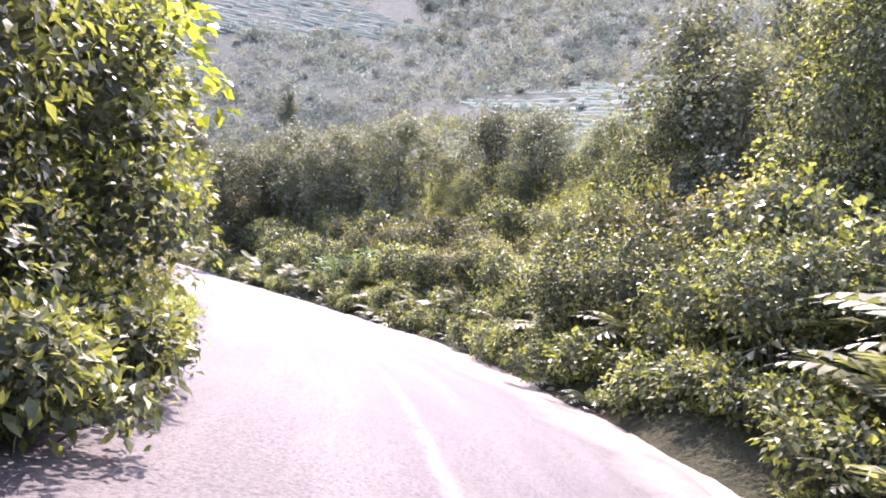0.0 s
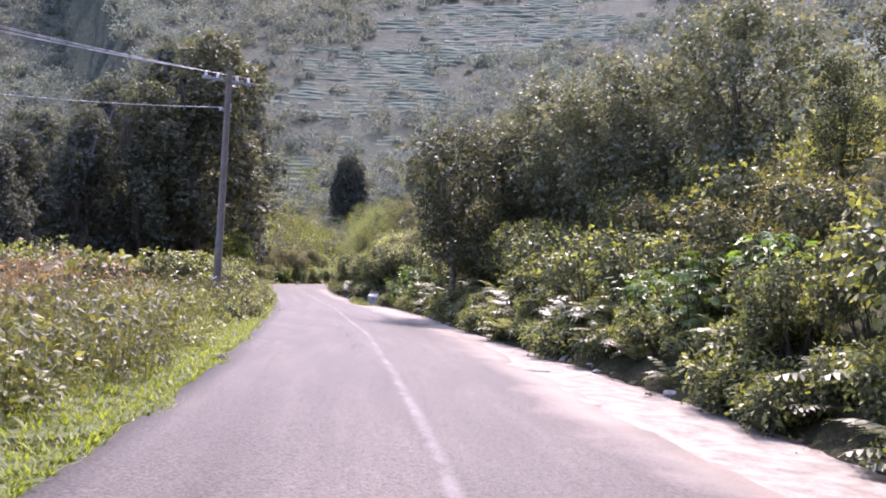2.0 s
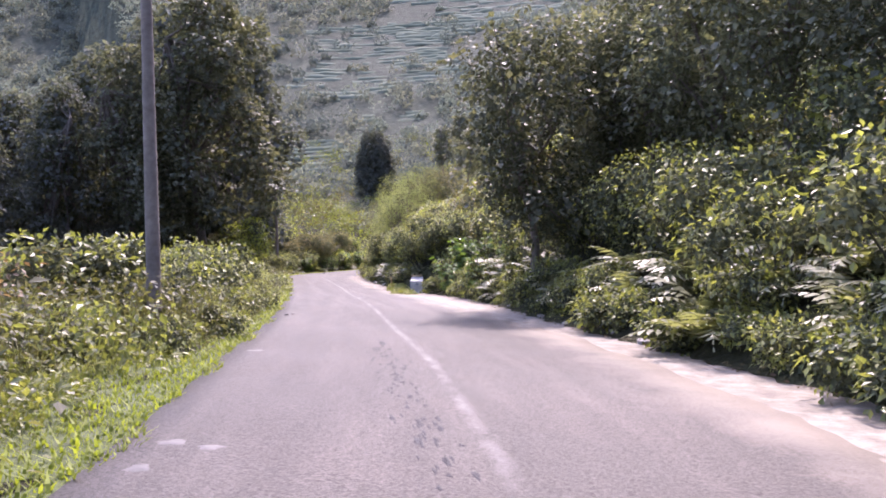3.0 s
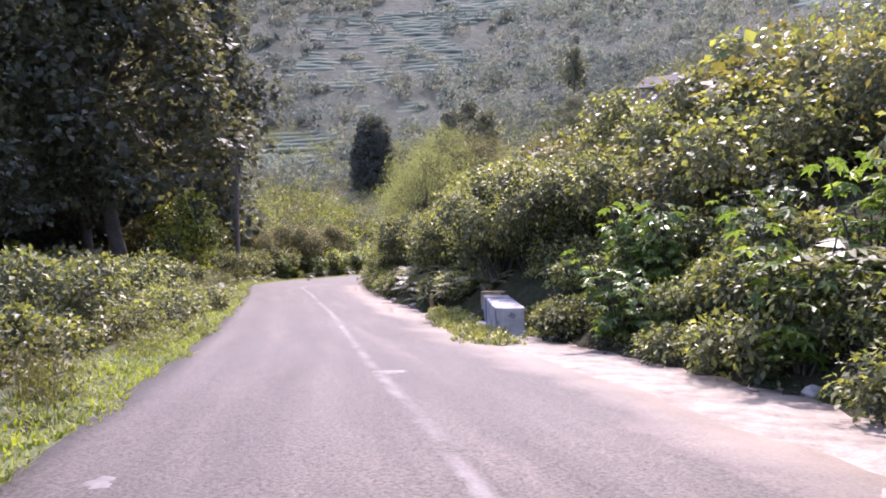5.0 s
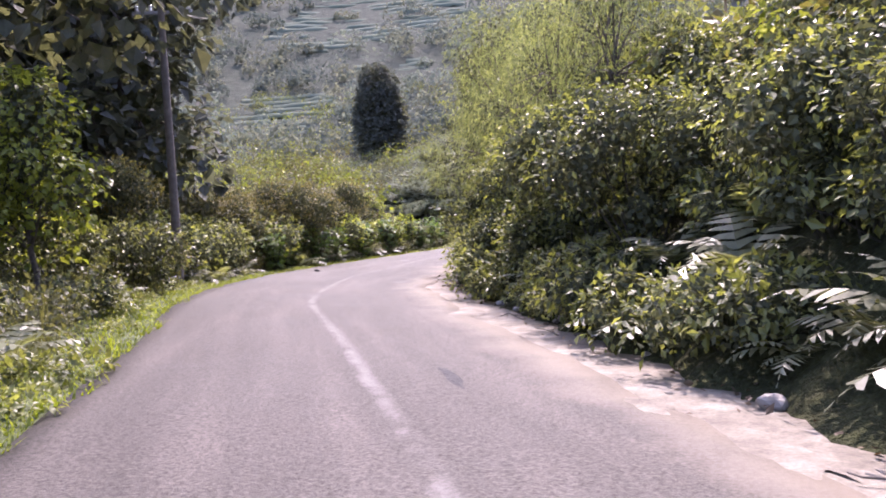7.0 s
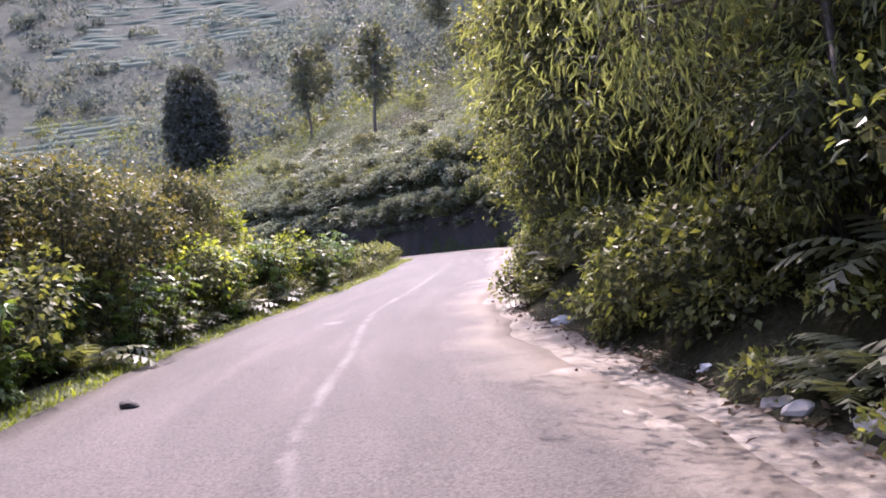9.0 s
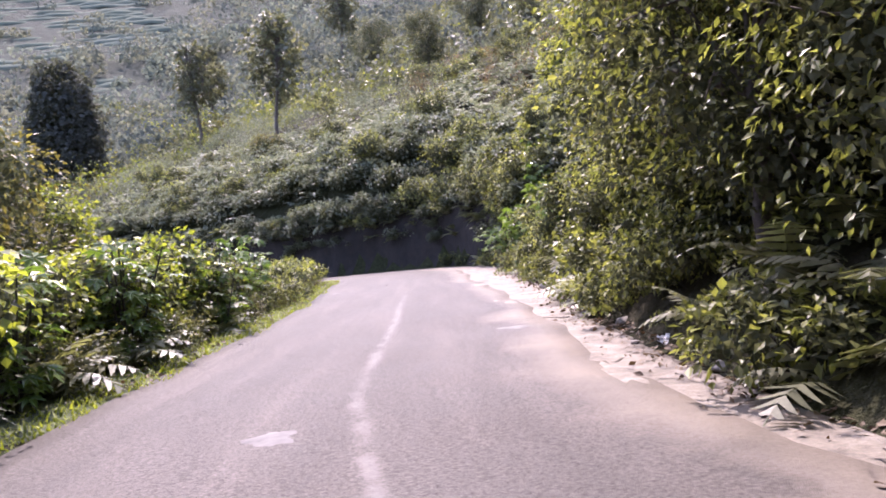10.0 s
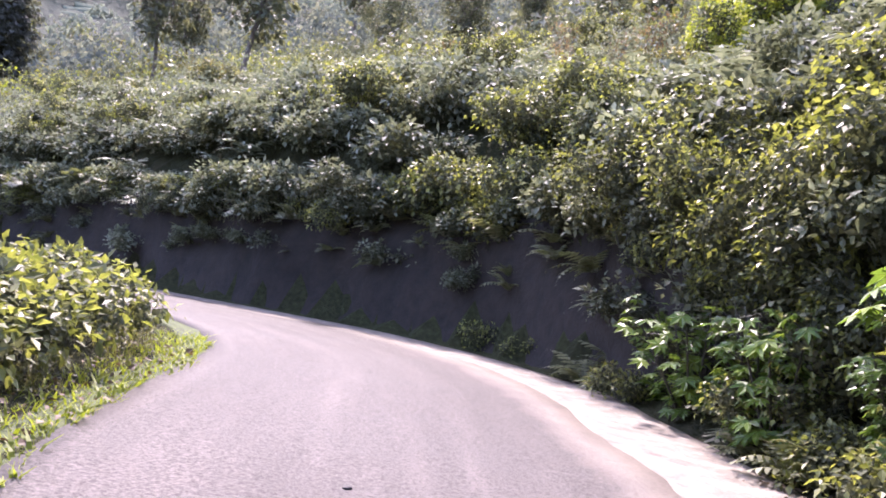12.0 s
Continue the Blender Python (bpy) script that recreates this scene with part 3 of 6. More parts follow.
def make_thicket(seed, name, label, kind, mat, n, size, rx, h, r, lobes=16, cat="shrub"):
    """A bush leafy down to the ground."""
    rng = np.random.default_rng(seed)
    lo = []
    for i in range(lobes):
        z = r * 0.5 + (h - 1.5 * r) * (i + 0.5) / lobes
        a, q = i * 2.4 + rng.normal(0, 0.3), rx * rng.uniform(0.45, 0.8) * (1 - 0.35 * (z / h) ** 2)
        lo.append((q * math.cos(a), q * math.sin(a), z, r * rng.uniform(0.8, 1.2)))
    lo.append((0, 0, h - r, r))
    p, d = crown_points(rng, lo, n, 0.02, 0.15, 0.6)
    wood = join([tube_arrays(np.stack([np.array([rng.normal(0, 0.12), rng.normal(0, 0.12), -0.2]), np.array(q[:3]) * [0.4, 0.4, 0.6], np.array(q[:3])]),
                             np.array([0.03, 0.022, 0.008]), 5) for q in lo])
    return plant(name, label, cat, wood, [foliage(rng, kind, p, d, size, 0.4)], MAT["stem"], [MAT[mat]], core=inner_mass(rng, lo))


def make_shrub(seed, name, label, kind, mat, n, size, rx, h, r, lobes=8, droop=0.45, cat="shrub", under=0.45, stems=True):
    rng = np.random.default_rng(seed)
    lo = dome_lobes(rng, lobes, rx, rx, h, r)
    p, d = crown_points(rng, lo, n, 0.05, 0.22, under)
    wood = join([tube_arrays(np.stack([np.array([rng.normal(0, 0.12), rng.normal(0, 0.12), -0.2]), np.array(q[:3]) * [0.55, 0.55, 0.5], np.array(q[:3])]),
                             np.array([0.018, 0.013, 0.006]) * (h / 2), 5) for q in lo])
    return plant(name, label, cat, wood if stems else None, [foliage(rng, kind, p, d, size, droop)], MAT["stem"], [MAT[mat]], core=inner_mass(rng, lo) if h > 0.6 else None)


def make_tree(seed, name, label, kind, mat, n, size, h, lobes, trunk_r, trunk_part=0.55, droop=0.5, cat="tree", under=0.5, spread=0.8, inner=0.5, cap=0.11, gap=-0.05):
    rng = np.random.default_rng(seed)
    p, d = crown_points(rng, lobes, n, 0.4, 0.3, under, gap)
    wood = limbs(rng, lobes, trunk_r, h * trunk_part, (rng.normal(0, 0.04 * h), rng.normal(0, 0.04 * h)))
    return plant(name, label, cat, wood, [foliage(rng, kind, p, d, size, droop, spread)], MAT["bark"], [MAT[mat]], "trunk", "crown", core=inner_mass(rng, lobes, inner, cap))


def frond(rng, length, turn, pitch, pairs=11):
    """One arched fern frond: a midrib and tapering pairs of leaflets."""
    t = np.linspace(0, 1, pairs)
    bend = pitch - t * rng.uniform(1.3, 1.9)
    step = length / pairs
    x, z = np.cumsum(np.cos(bend)) * step, np.cumsum(np.sin(bend)) * step
    c, s = math.cos(turn), math.sin(turn)
    p = np.stack([x * c, x * s, z], -1)
    side = np.array([-s, c, 0])
    w = length * 0.2 * np.sin(np.clip(t * 1.02 + 0.12, 0, 1) * math.pi) ** 0.7 + 0.01
    fw = np.gradient(p, axis=0)
    fw /= np.linalg.norm(fw, axis=1)[:, None]
    vs, fs = [], []
    for i in range(1, pairs):
        for sg in (1, -1):
            n = len(vs)
            out = side * sg * w[i] + fw[i] * w[i] * 0.45 + np.array([0, 0, -0.25 * w[i]]) + rng.normal(0, 0.06, 3) * w[i]
            half = fw[i] * step * 0.42
            vs += [p[i] - half, p[i] + half, p[i] + out * 0.6 + half * 0.8, p[i] + out]
            fs.append((n, n + 1, n + 2, n + 3))
    if pairs < 8:
        return np.array(vs), np.array(fs)
    rib = tube_arrays(p[::3], 0.008 * (1 - 0.7 * t[::3]), 3)
    return join([(np.array(vs), np.array(fs)), rib])


def make_fern(seed, label, count=12, length=1.1):
    rng = np.random.default_rng(seed)
    fr = []
    for k in range(count):
        v, f = frond(rng, length * rng.uniform(0.7, 1.15), k * 2.4 + rng.normal(0, 0.3), rng.uniform(0.75, 1.35))
        fr.append((v + [0, 0, -0.03], f))
    ob = thing("fern", label, "fern")
    child("fronds", mesh_of("fronds", *join(fr), [MAT["leaf_fern"]]), ob)
    return ob


def make_castor(seed, label, h=2.2, stems=6, leaves=75, size=0.33):
    rng = np.random.default_rng(seed)
    wood, pos, ah = [], [], []
    per = leaves // stems
    for k in range(stems):
        a, q = rng.uniform(0, 6.28), rng.uniform(0.2, 0.75)
        tip = np.array([math.cos(a) * q * h * 0.55, math.sin(a) * q * h * 0.55, h * rng.uniform(0.65, 1.0)])
        tt = np.linspace(0, 1, 5)[:, None]
        line = tt * tip * [1, 1, 1] + np.array([0, 0, -0.15]) * (1 - tt)
        wood.append(tube_arrays(line, 0.03 * (1 - 0.6 * tt[:, 0]), 5))
        for j in range(per):
            t = rng.uniform(0.1, 1.0)
            b = t * tip
            an = rng.uniform(0, 6.28)
            ln = rng.uniform(0.2, 0.5)
            e = b + np.array([math.cos(an) * ln, math.sin(an) * ln, rng.uniform(-0.05, 0.25)])
            wood.append(tube_arrays(np.stack([b, e]), np.array([0.008, 0.006]), 3))
            pos.append(e)
            ah.append([math.cos(an), math.sin(an), -0.35 + rng.normal(0, 0.2)])
    pos, ah = np.array(pos), np.array(ah)
    up = np.tile([0, 0, 1.0], (len(pos), 1)) + rng.normal(0, 0.25, (len(pos), 3))
    lv = lay_leaves("palmate", pos, ah, up, size * rng.uniform(0.6, 1.2, len(pos)))
    return plant("castor_plant", label, "plant", join(wood), [lv], MAT["stem"], [MAT["leaf_castor"]])


def blades(rng, n, h, lean=0.5, width=0.02, radius=0.3):
    """Tufted blades, each two quads."""
    a, q = rng.uniform(0, 6.28, n), np.sqrt(rng.random(n)) * radius
    base = np.stack([np.cos(a) * q, np.sin(a) * q, np.full(n, -0.03)], -1)
    hh = h * rng.uniform(0.5, 1.15, n)
    dirn = np.stack([np.cos(a + rng.normal(0, 0.8, n)), np.sin(a + rng.normal(0, 0.8, n)), np.zeros(n)], -1)
    mid = base + dirn * (hh * lean * 0.35)[:, None] + np.stack([0 * hh, 0 * hh, hh * 0.62], -1)
    tip = base + dirn * (hh * lean * rng.uniform(0.8, 1.3, n))[:, None] + np.stack([0 * hh, 0 * hh, hh], -1)
    side = np.cross(dirn, [0, 0, 1.0]) * width * 0.5
    v = np.stack([base - side, base + side, mid + side * 0.8, mid - side * 0.8, tip + side * 0.1, tip - side * 0.1], 1).reshape(-1, 3)
    k = (np.arange(n) * 6)[:, None]
    f = np.concatenate([k + [0, 1, 2, 3], k + [3, 2, 4, 5]])
    return v, f


def make_weed(seed, name, label, mat, n=110, h=1.0, leaf="oval", leaf_size=0.09, leaf_n=160):
    """A loose clump of upright weeds with small leaves along the stalks."""
    rng = np.random.default_rng(seed)
    stalks = blades(rng, n // 2, h, 0.35, 0.012, 0.45)
    p = np.stack([rng.normal(0, 0.34, leaf_n), rng.normal(0, 0.34, leaf_n), h * rng.uniform(0.0, 1.0, leaf_n)], -1)
    d = p * [1.2, 1.2, 0.2] + rng.normal(0, 0.3, p.shape)
    ob = thing(name, label, "weed")
    child("stem_tuft", mesh_of("stem_tuft", *stalks, [MAT[mat]]), ob)
    child("foliage", mesh_of("foliage", *foliage(rng, leaf, p, d, leaf_size, 0.25), [MAT[mat]]), ob)
    return ob

# ---- the ground, one sheet to the horizon ----
def axis(lo, a, b, hi, fine, wide=6.0, mid=420.0):
    """Steps that are fine between a and b, wide for a stretch beyond, then ever wider."""
    def out(x, end, sign):
        step, got, start = fine, [], x
        while sign * (end - x) > 0:
            step = min(step * 1.2, wide) if abs(x - start) < mid else step * 1.2
            x += sign * step
            got.append(x)
        return got
    return np.array(out(a, lo, -1)[::-1] + list(np.arange(a, b + 1e-6, fine)) + out(b, hi, 1))


def grid_mesh(name, xs, ys, mat):
    gx, gy = np.meshgrid(xs, ys)
    v = np.stack([gx.ravel(), gy.ravel(), land(gx, gy)], -1)
    a = np.arange(len(ys) - 1)[:, None] * len(xs) + np.arange(len(xs) - 1)[None]
    f = np.stack([a, a + 1, a + len(xs) + 1, a + len(xs)], -1).reshape(-1, 4)
    return mesh_of(name, v, f, [mat], True)


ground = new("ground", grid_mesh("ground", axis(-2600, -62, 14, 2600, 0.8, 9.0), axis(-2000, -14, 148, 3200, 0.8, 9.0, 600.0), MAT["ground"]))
tagged(ground, "brown soil and low undergrowth rising to wooded hills", "ground", kind="structure")


# ---- the road ----
def ribbon(name, s0, s1, step, left, right, mat, lift, across=9, skirt=0.12, label="", cat="", uneven=0.0, seed=0):
    s = np.arange(s0, s1, step)
    lo, hi = left(s), right(s)
    t = np.linspace(0, 1, across)
    rows = []
    rng = np.random.default_rng(seed)
    for k in t:
        u = lo + (hi - lo) * k
        p = on_road(s, u, lift)
        if uneven and 0 < k < 1:
            p[:, 2] += rng.normal(0, uneven, len(s))
        rows.append(p)
    first, last = rows[0].copy(), rows[-1].copy()
    first[:, 2] -= skirt
    last[:, 2] -= skirt
    rows = [first] + rows + [last]
    v = np.stack(rows, 1).reshape(-1, 3)
    m = len(rows)
    a = np.arange(len(s) - 1)[:, None] * m + np.arange(m - 1)[None]
    f = np.stack([a, a + 1, a + m + 1, a + m], -1).reshape(-1, 4)
    me = mesh_of(name, v, f, [mat], True)
    uv = me.uv_layers.new(name="along")
    tv = np.concatenate([[0], t, [1]])
    vi = np.empty(len(me.loops), np.int32)
    me.loops.foreach_get("vertex_index", vi)
    co = np.stack([tv[vi % m], (vi // m) * step], -1)
    uv.data.foreach_set("uv", co.astype(np.float32).ravel())
    if name == "road":
        seam = me.uv_layers.new(name="seam")
        rows_s = s[0] + (vi // m) * step
        across_u = lo[vi // m] + (hi - lo)[vi // m] * tv[vi % m]
        seam.data.foreach_set("uv", np.stack([across_u - np.where(rows_s > 124, 9.0, table(SEAM, rows_s)), rows_s], -1).astype(np.float32).ravel())
    ob = new(name, me)
    if label:
        tagged(ob, label, cat, kind="structure")
    return ob


def ragged(t, s, amount, seed):
    rng = np.random.default_rng(seed)
    n = rng.normal(0, 1, len(s))
    n = np.convolve(n, np.ones(5) / 5, "same") + 0.6 * np.sin(s / 1.7 + seed) * np.sin(s / 4.3)
    return table(t, s) + amount * n


END = 168.0
# the faint pale seam along the crown of the road
SEAM = [(-20, 0.7), (20, 0.66), (37, 0.95), (43, 1.15), (50, 1.05), (56, 0.98), (63, 0.75), (75, 0.78), (80, 0.6), (85, 0.45), (91, 0.05), (96, 0.05), (101, -0.15), (106, 0.15), (112, 0.03), (114, 0.19), (118, 0.5), (126, 0.7), (140, 0.8)]
ribbon("road", -20, END, 0.4, lambda s: ragged(LEFT_EDGE, s, 0.03, 1), lambda s: ragged(RIGHT_EDGE, s, 0.16, 2), MAT["asphalt"], 0.012, 15, 0.25,
       "narrow worn grey asphalt road with a faint pale seam", "road")
ribbon("road_shoulder", -20, END, 0.3, lambda s: table(RIGHT_EDGE, s) - 0.45, lambda s: ragged(VERGE_EDGE, s, 0.12, 4), MAT["shoulder"], 0.0, 9, 0.3,
       "pale sandy concrete strip along the bank", "road shoulder", 0.006, 3)


def flat_blot(name, s, u, rs, ru, mat, label, cat, seed, lift=0.018, wob=0.35):
    """A thin irregular stain lying on the road."""
    rng = np.random.default_rng(seed)
    k = 40
    a = np.linspace(0, 2 * math.pi, k, endpoint=False)
    r = 1 + wob * (np.sin(a * 3 + rng.uniform(0, 6)) * 0.4 + np.sin(a * 5 + rng.uniform(0, 6)) * 0.35 + rng.normal(0, 0.22, k))
    rings = [np.array([[s, u]])] + [np.stack([s + rs * r * q * np.sin(a), u + ru * r * q * np.cos(a)], -1) for q in (0.5, 1.0)]
    su = np.concatenate(rings)
    v = on_road(su[:, 0], su[:, 1], lift)
    v[-k:, 2] -= 0.006
    f = [(1 + i, 1 + (i + 1) % k, 1 + k + (i + 1) % k, 1 + k + i) for i in range(k)]
    f2 = [(0, 1 + (2 * i + 2) % k, 1 + 2 * i + 1, 1 + 2 * i) for i in range(k // 2)]
    ob = new(name, mesh_of(name, v, np.array([(a_, d_, c_, b_) for a_, b_, c_, d_ in f + f2])[:, ::-1], [mat], True))
    return tagged(ob, label, cat, kind="structure")


for i, (s, u, rs, ru) in enumerate([(22.3, -0.45, 0.45, 0.5), (21.2, -0.55, 0.25, 0.3), (22.6, -0.95, 0.12, 0.2), (38.2, -1.35, 0.18, 0.14), (38.0, -1.05, 0.15, 0.12), (37.4, -1.42, 0.2, 0.1), (44.9, -1.36, 0.25, 0.16),
                                     (58.2, -1.2, 0.25, 0.1), (56.6, -1.05, 0.2, 0.22), (97.0, 1.7, 0.25, 0.35), (110.6, -0.6, 0.4, 0.25), (115.9, 2.1, 0.3, 0.3), (127.2, -1.2, 0.2, 0.18), (63.0, 0.9, 0.3, 0.25)]):
    flat_blot("road_stain", s, u, rs * 0.55, ru * 0.75, MAT["cement_stain"], "pale cement stain on the asphalt", "stain", 40 + i)
for i, (s, u, rs, ru) in enumerate([(46.0, 0.62, 0.5, 0.06), (82.5, 1.2, 0.6, 0.07)]):
    flat_blot("road_patch", s, u, rs, ru, MAT["coarse_patch"], "coarse dark worn patch in the asphalt", "road patch", 70 + i, 0.016, 0.3)


chip_rng = random.Random(18)
for i in range(110):
    s = chip_rng.uniform(36.2, 45.5)
    flat_blot("road_patch", s, 0.52 + chip_rng.gauss(0, 0.11), chip_rng.uniform(0.05, 0.17), chip_rng.uniform(0.008, 0.03), MAT["coarse_patch"], "coarse dark worn patch in the asphalt", "road patch", 500 + i, 0.016, 0.5)


spill_rng = random.Random(8)
for i in range(30):
    s = spill_rng.uniform(8, 132)
    flat_blot("sand_spill", s, float(table(RIGHT_EDGE, s)) + spill_rng.uniform(-0.25, 0.1), spill_rng.uniform(0.25, 0.7), spill_rng.uniform(0.1, 0.35), MAT["shoulder"], "pale sand washed over the asphalt edge", "sand", 300 + i, 0.017)


# ---- the earth face of the cut bank, its shade put into the colour ----
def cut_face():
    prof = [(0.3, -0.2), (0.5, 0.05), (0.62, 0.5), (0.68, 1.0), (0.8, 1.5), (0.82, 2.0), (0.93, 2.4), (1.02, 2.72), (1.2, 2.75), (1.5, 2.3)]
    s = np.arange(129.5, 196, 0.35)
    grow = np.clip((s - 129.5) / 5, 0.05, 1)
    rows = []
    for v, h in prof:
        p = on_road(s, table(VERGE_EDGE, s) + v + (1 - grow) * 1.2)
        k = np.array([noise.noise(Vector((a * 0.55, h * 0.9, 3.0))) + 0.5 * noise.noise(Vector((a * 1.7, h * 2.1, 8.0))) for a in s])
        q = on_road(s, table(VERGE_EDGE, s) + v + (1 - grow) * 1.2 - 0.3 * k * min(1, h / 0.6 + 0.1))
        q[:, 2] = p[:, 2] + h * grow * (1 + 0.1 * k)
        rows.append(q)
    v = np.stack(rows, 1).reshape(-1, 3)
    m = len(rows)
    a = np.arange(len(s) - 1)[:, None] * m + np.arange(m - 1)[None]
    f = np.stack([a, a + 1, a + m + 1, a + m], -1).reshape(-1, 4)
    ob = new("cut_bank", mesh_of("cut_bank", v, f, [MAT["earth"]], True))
    tagged(ob, "steep earth face of the cut bank, shade in its dark colour", "earth bank", kind="structure")


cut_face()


# ---- placing ----
def spot(s, u, scale=1.0, turn=None, rng=random, sink=0.0, tilt=0.0):
    p = on_road(s, u)
    z = float(land(p[0], p[1])[0]) - sink
    return place(float(p[0]), float(p[1]), z, scale, turn, rng, tilt)


def place(x, y, z, scale=1.0, turn=None, rng=random, tilt=0.0):
    t = rng.uniform(0, 360) if turn is None else turn
    sc = (scale * rng.uniform(0.9, 1.1), scale * rng.uniform(0.9, 1.1), scale)
    return Matrix.LocRotScale((x, y, z), Euler((radians(rng.uniform(-tilt, tilt)), radians(rng.uniform(-tilt, tilt)), radians(t))), sc)


USED = set()


def put(ob, m, group=""):
    """The first time the thing itself, later a copy."""
    if ob.name in USED:
        k = ob.scale
        ob = copy_thing(ob, m @ Matrix.Diagonal((1 / k.x, 1 / k.y, 1 / k.z, 1)))
    else:
        USED.add(ob.name)
        ob.matrix_basis = m
    if group:
        tagged(ob, group=group)
    return ob


def strew(protos, n, s0, s1, v0, v1, scale, side, group, seed, sink=0.05, tilt=6):
    """Plants spread evenly over a strip beside the road: v metres out from its edge."""
    rng = random.Random(seed)
    for i in range(n):
        s = s0 + (s1 - s0) * (i + rng.random()) / n
        v = v0 + (v1 - v0) * rng.random()
        u = float(table(VERGE_EDGE, s)) + v if side > 0 else float(table(LEFT_EDGE, s)) - v
        put(rng.choice(protos), spot(s, u, rng.uniform(*scale), None, rng, sink, tilt), group)


# ---- kinds of plants ----
shrub = [make_shrub(11 + i, "shrub", "dense green roadside shrub with small glossy leaves", "lite", "leaf_small", 820, 0.113, 1.25, 2.2, 0.55, 12) for i in range(3)]
shrub_low = [make_shrub(21 + i, "low_shrub", "low spreading green shrub with small leaves", "lite", "leaf_small", 700, 0.1, 0.95, 1.15, 0.42, 8) for i in range(2)]
fine = [make_shrub(16 + i, "bank_shrub", "dense bank shrub with very small green leaves", "lite", "leaf_small", 1750, 0.074, 1.25, 2.3, 0.55, 13) for i in (0, 1, 8)]
fine_rust = [make_shrub(18 + i, "bank_shrub", "dense bank shrub with very small browning leaves", "lite", "leaf_rust", 1750, 0.07, 1.25, 2.3, 0.55, 13) for i in range(1)]
vine = [make_shrub(31 + i, "vine_bush", "bush overgrown with bright yellow-green broad-leaved vines", "wide", "leaf_yellow", 1250, 0.11, 1.5, 2.6, 0.65, 10, 0.6) for i in range(3)]
mixed = [make_shrub(41 + i, "bush", "thick dull green bush with mid-sized leaves", "wide", "leaf_small", 920, 0.105, 1.4, 2.4, 0.6, 12, 0.5, "bush") for i in range(3)]
pale = [make_shrub(51 + i, "hillside_weed", "pale grey-green weeds covering the bank", "lite", "leaf_grey", 580, 0.16, 1.3, 1.2, 0.5, 9, 0.3, "weed", 0.2, False) for i in range(3)]
rusty = [make_shrub(61 + i, "bush", "browning leafy bush on the slope", "lite", "leaf_rust", 1100, 0.1, 1.3, 2.0, 0.55, 12, 0.4, "bush") for i in range(2)]
tall_bush = [make_shrub(241, "tall_bush", "tall browning bush with small leaves beside the road", "lite", "leaf_rust", 4200, 0.088, 1.9, 4.0, 0.72, 20, 0.4, "bush"),
             make_shrub(242, "tall_bush", "tall dull green bush with small leaves beside the road", "lite", "leaf_weed", 4200, 0.088, 1.9, 4.0, 0.72, 20, 0.4, "bush")]
creeper = [make_shrub(71 + i, "creeper", "low creeping green ground cover at the road edge", "oval", "leaf_small", 420, 0.08, 0.6, 0.38, 0.22, 8, 0.2, "plant", 0.1, False) for i in range(2)]
thicket = [make_thicket(211 + i, "shrub", "tall dense shrub with small pale green leaves leaning over the verge", "oval", "leaf_small", 8200, 0.076, 1.6, 3.6, 0.6) for i in range(2)]
slope_bush = [make_shrub(221 + i, "bush", "green bush on the slope above the road", "wide", "leaf_small", 480, 0.23, 1.4, 2.0, 0.6, 8, 0.4, "bush", 0.15) for i in range(2)]
slope_rust = [make_shrub(226 + i, "bush", "browning bush on the slope above the road", "wide", "leaf_rust", 480, 0.21, 1.4, 1.8, 0.6, 8, 0.4, "bush", 0.15) for i in range(2)]
slope_yellow = [make_shrub(231, "bush", "yellow-green bush on the slope above the road", "wide", "leaf_yellow", 480, 0.22, 1.4, 2.0, 0.6, 8, 0.4, "bush", 0.15)]
fern = [make_fern(81 + i, "pale green fern with arching fronds", 12 + 2 * i, 1.2) for i in range(3)]
castor = [make_castor(91 + i, "bush with large lobed bright green leaves", 2.2, 8, 150, 0.24) for i in range(2)]
weed = [make_weed(101 + i, "weed_clump", "tangled roadside weeds with small olive leaves", "leaf_weed", 70, 0.9, "lite", 0.075, 430) for i in range(3)]
brown = [make_weed(111 + i, "weed_clump", "dry reddish-brown weeds in the field", "weed_brown", 110, 1.3, "lite", 0.1, 220) for i in range(2)]
green_weed = [make_weed(121 + i, "weed_clump", "leafy green weeds beside the verge", "leaf_small", 50, 0.7, "lite", 0.08, 430) for i in range(2)]


def crown(rng, h, low, w, n, r, spread=(1.0, 0.82, 0.6, 0.4)):
    """Lobes of a free-standing crown from low to h; spread: its width from the bottom up."""
    out = []
    for i in range(n):
        t = (i + 0.5) / n
        z = low + (h - r - low) * t
        q = w * float(np.interp(t, (0, 0.33, 0.67, 1), spread)) * rng.uniform(0.35, 1.0)
        a = i * 2.4 + rng.uniform(-0.5, 0.5)
        out.append((q * math.cos(a), q * math.sin(a), z, r * rng.uniform(0.75, 1.25)))
    out.append((0, 0, h - r, r))
    return out


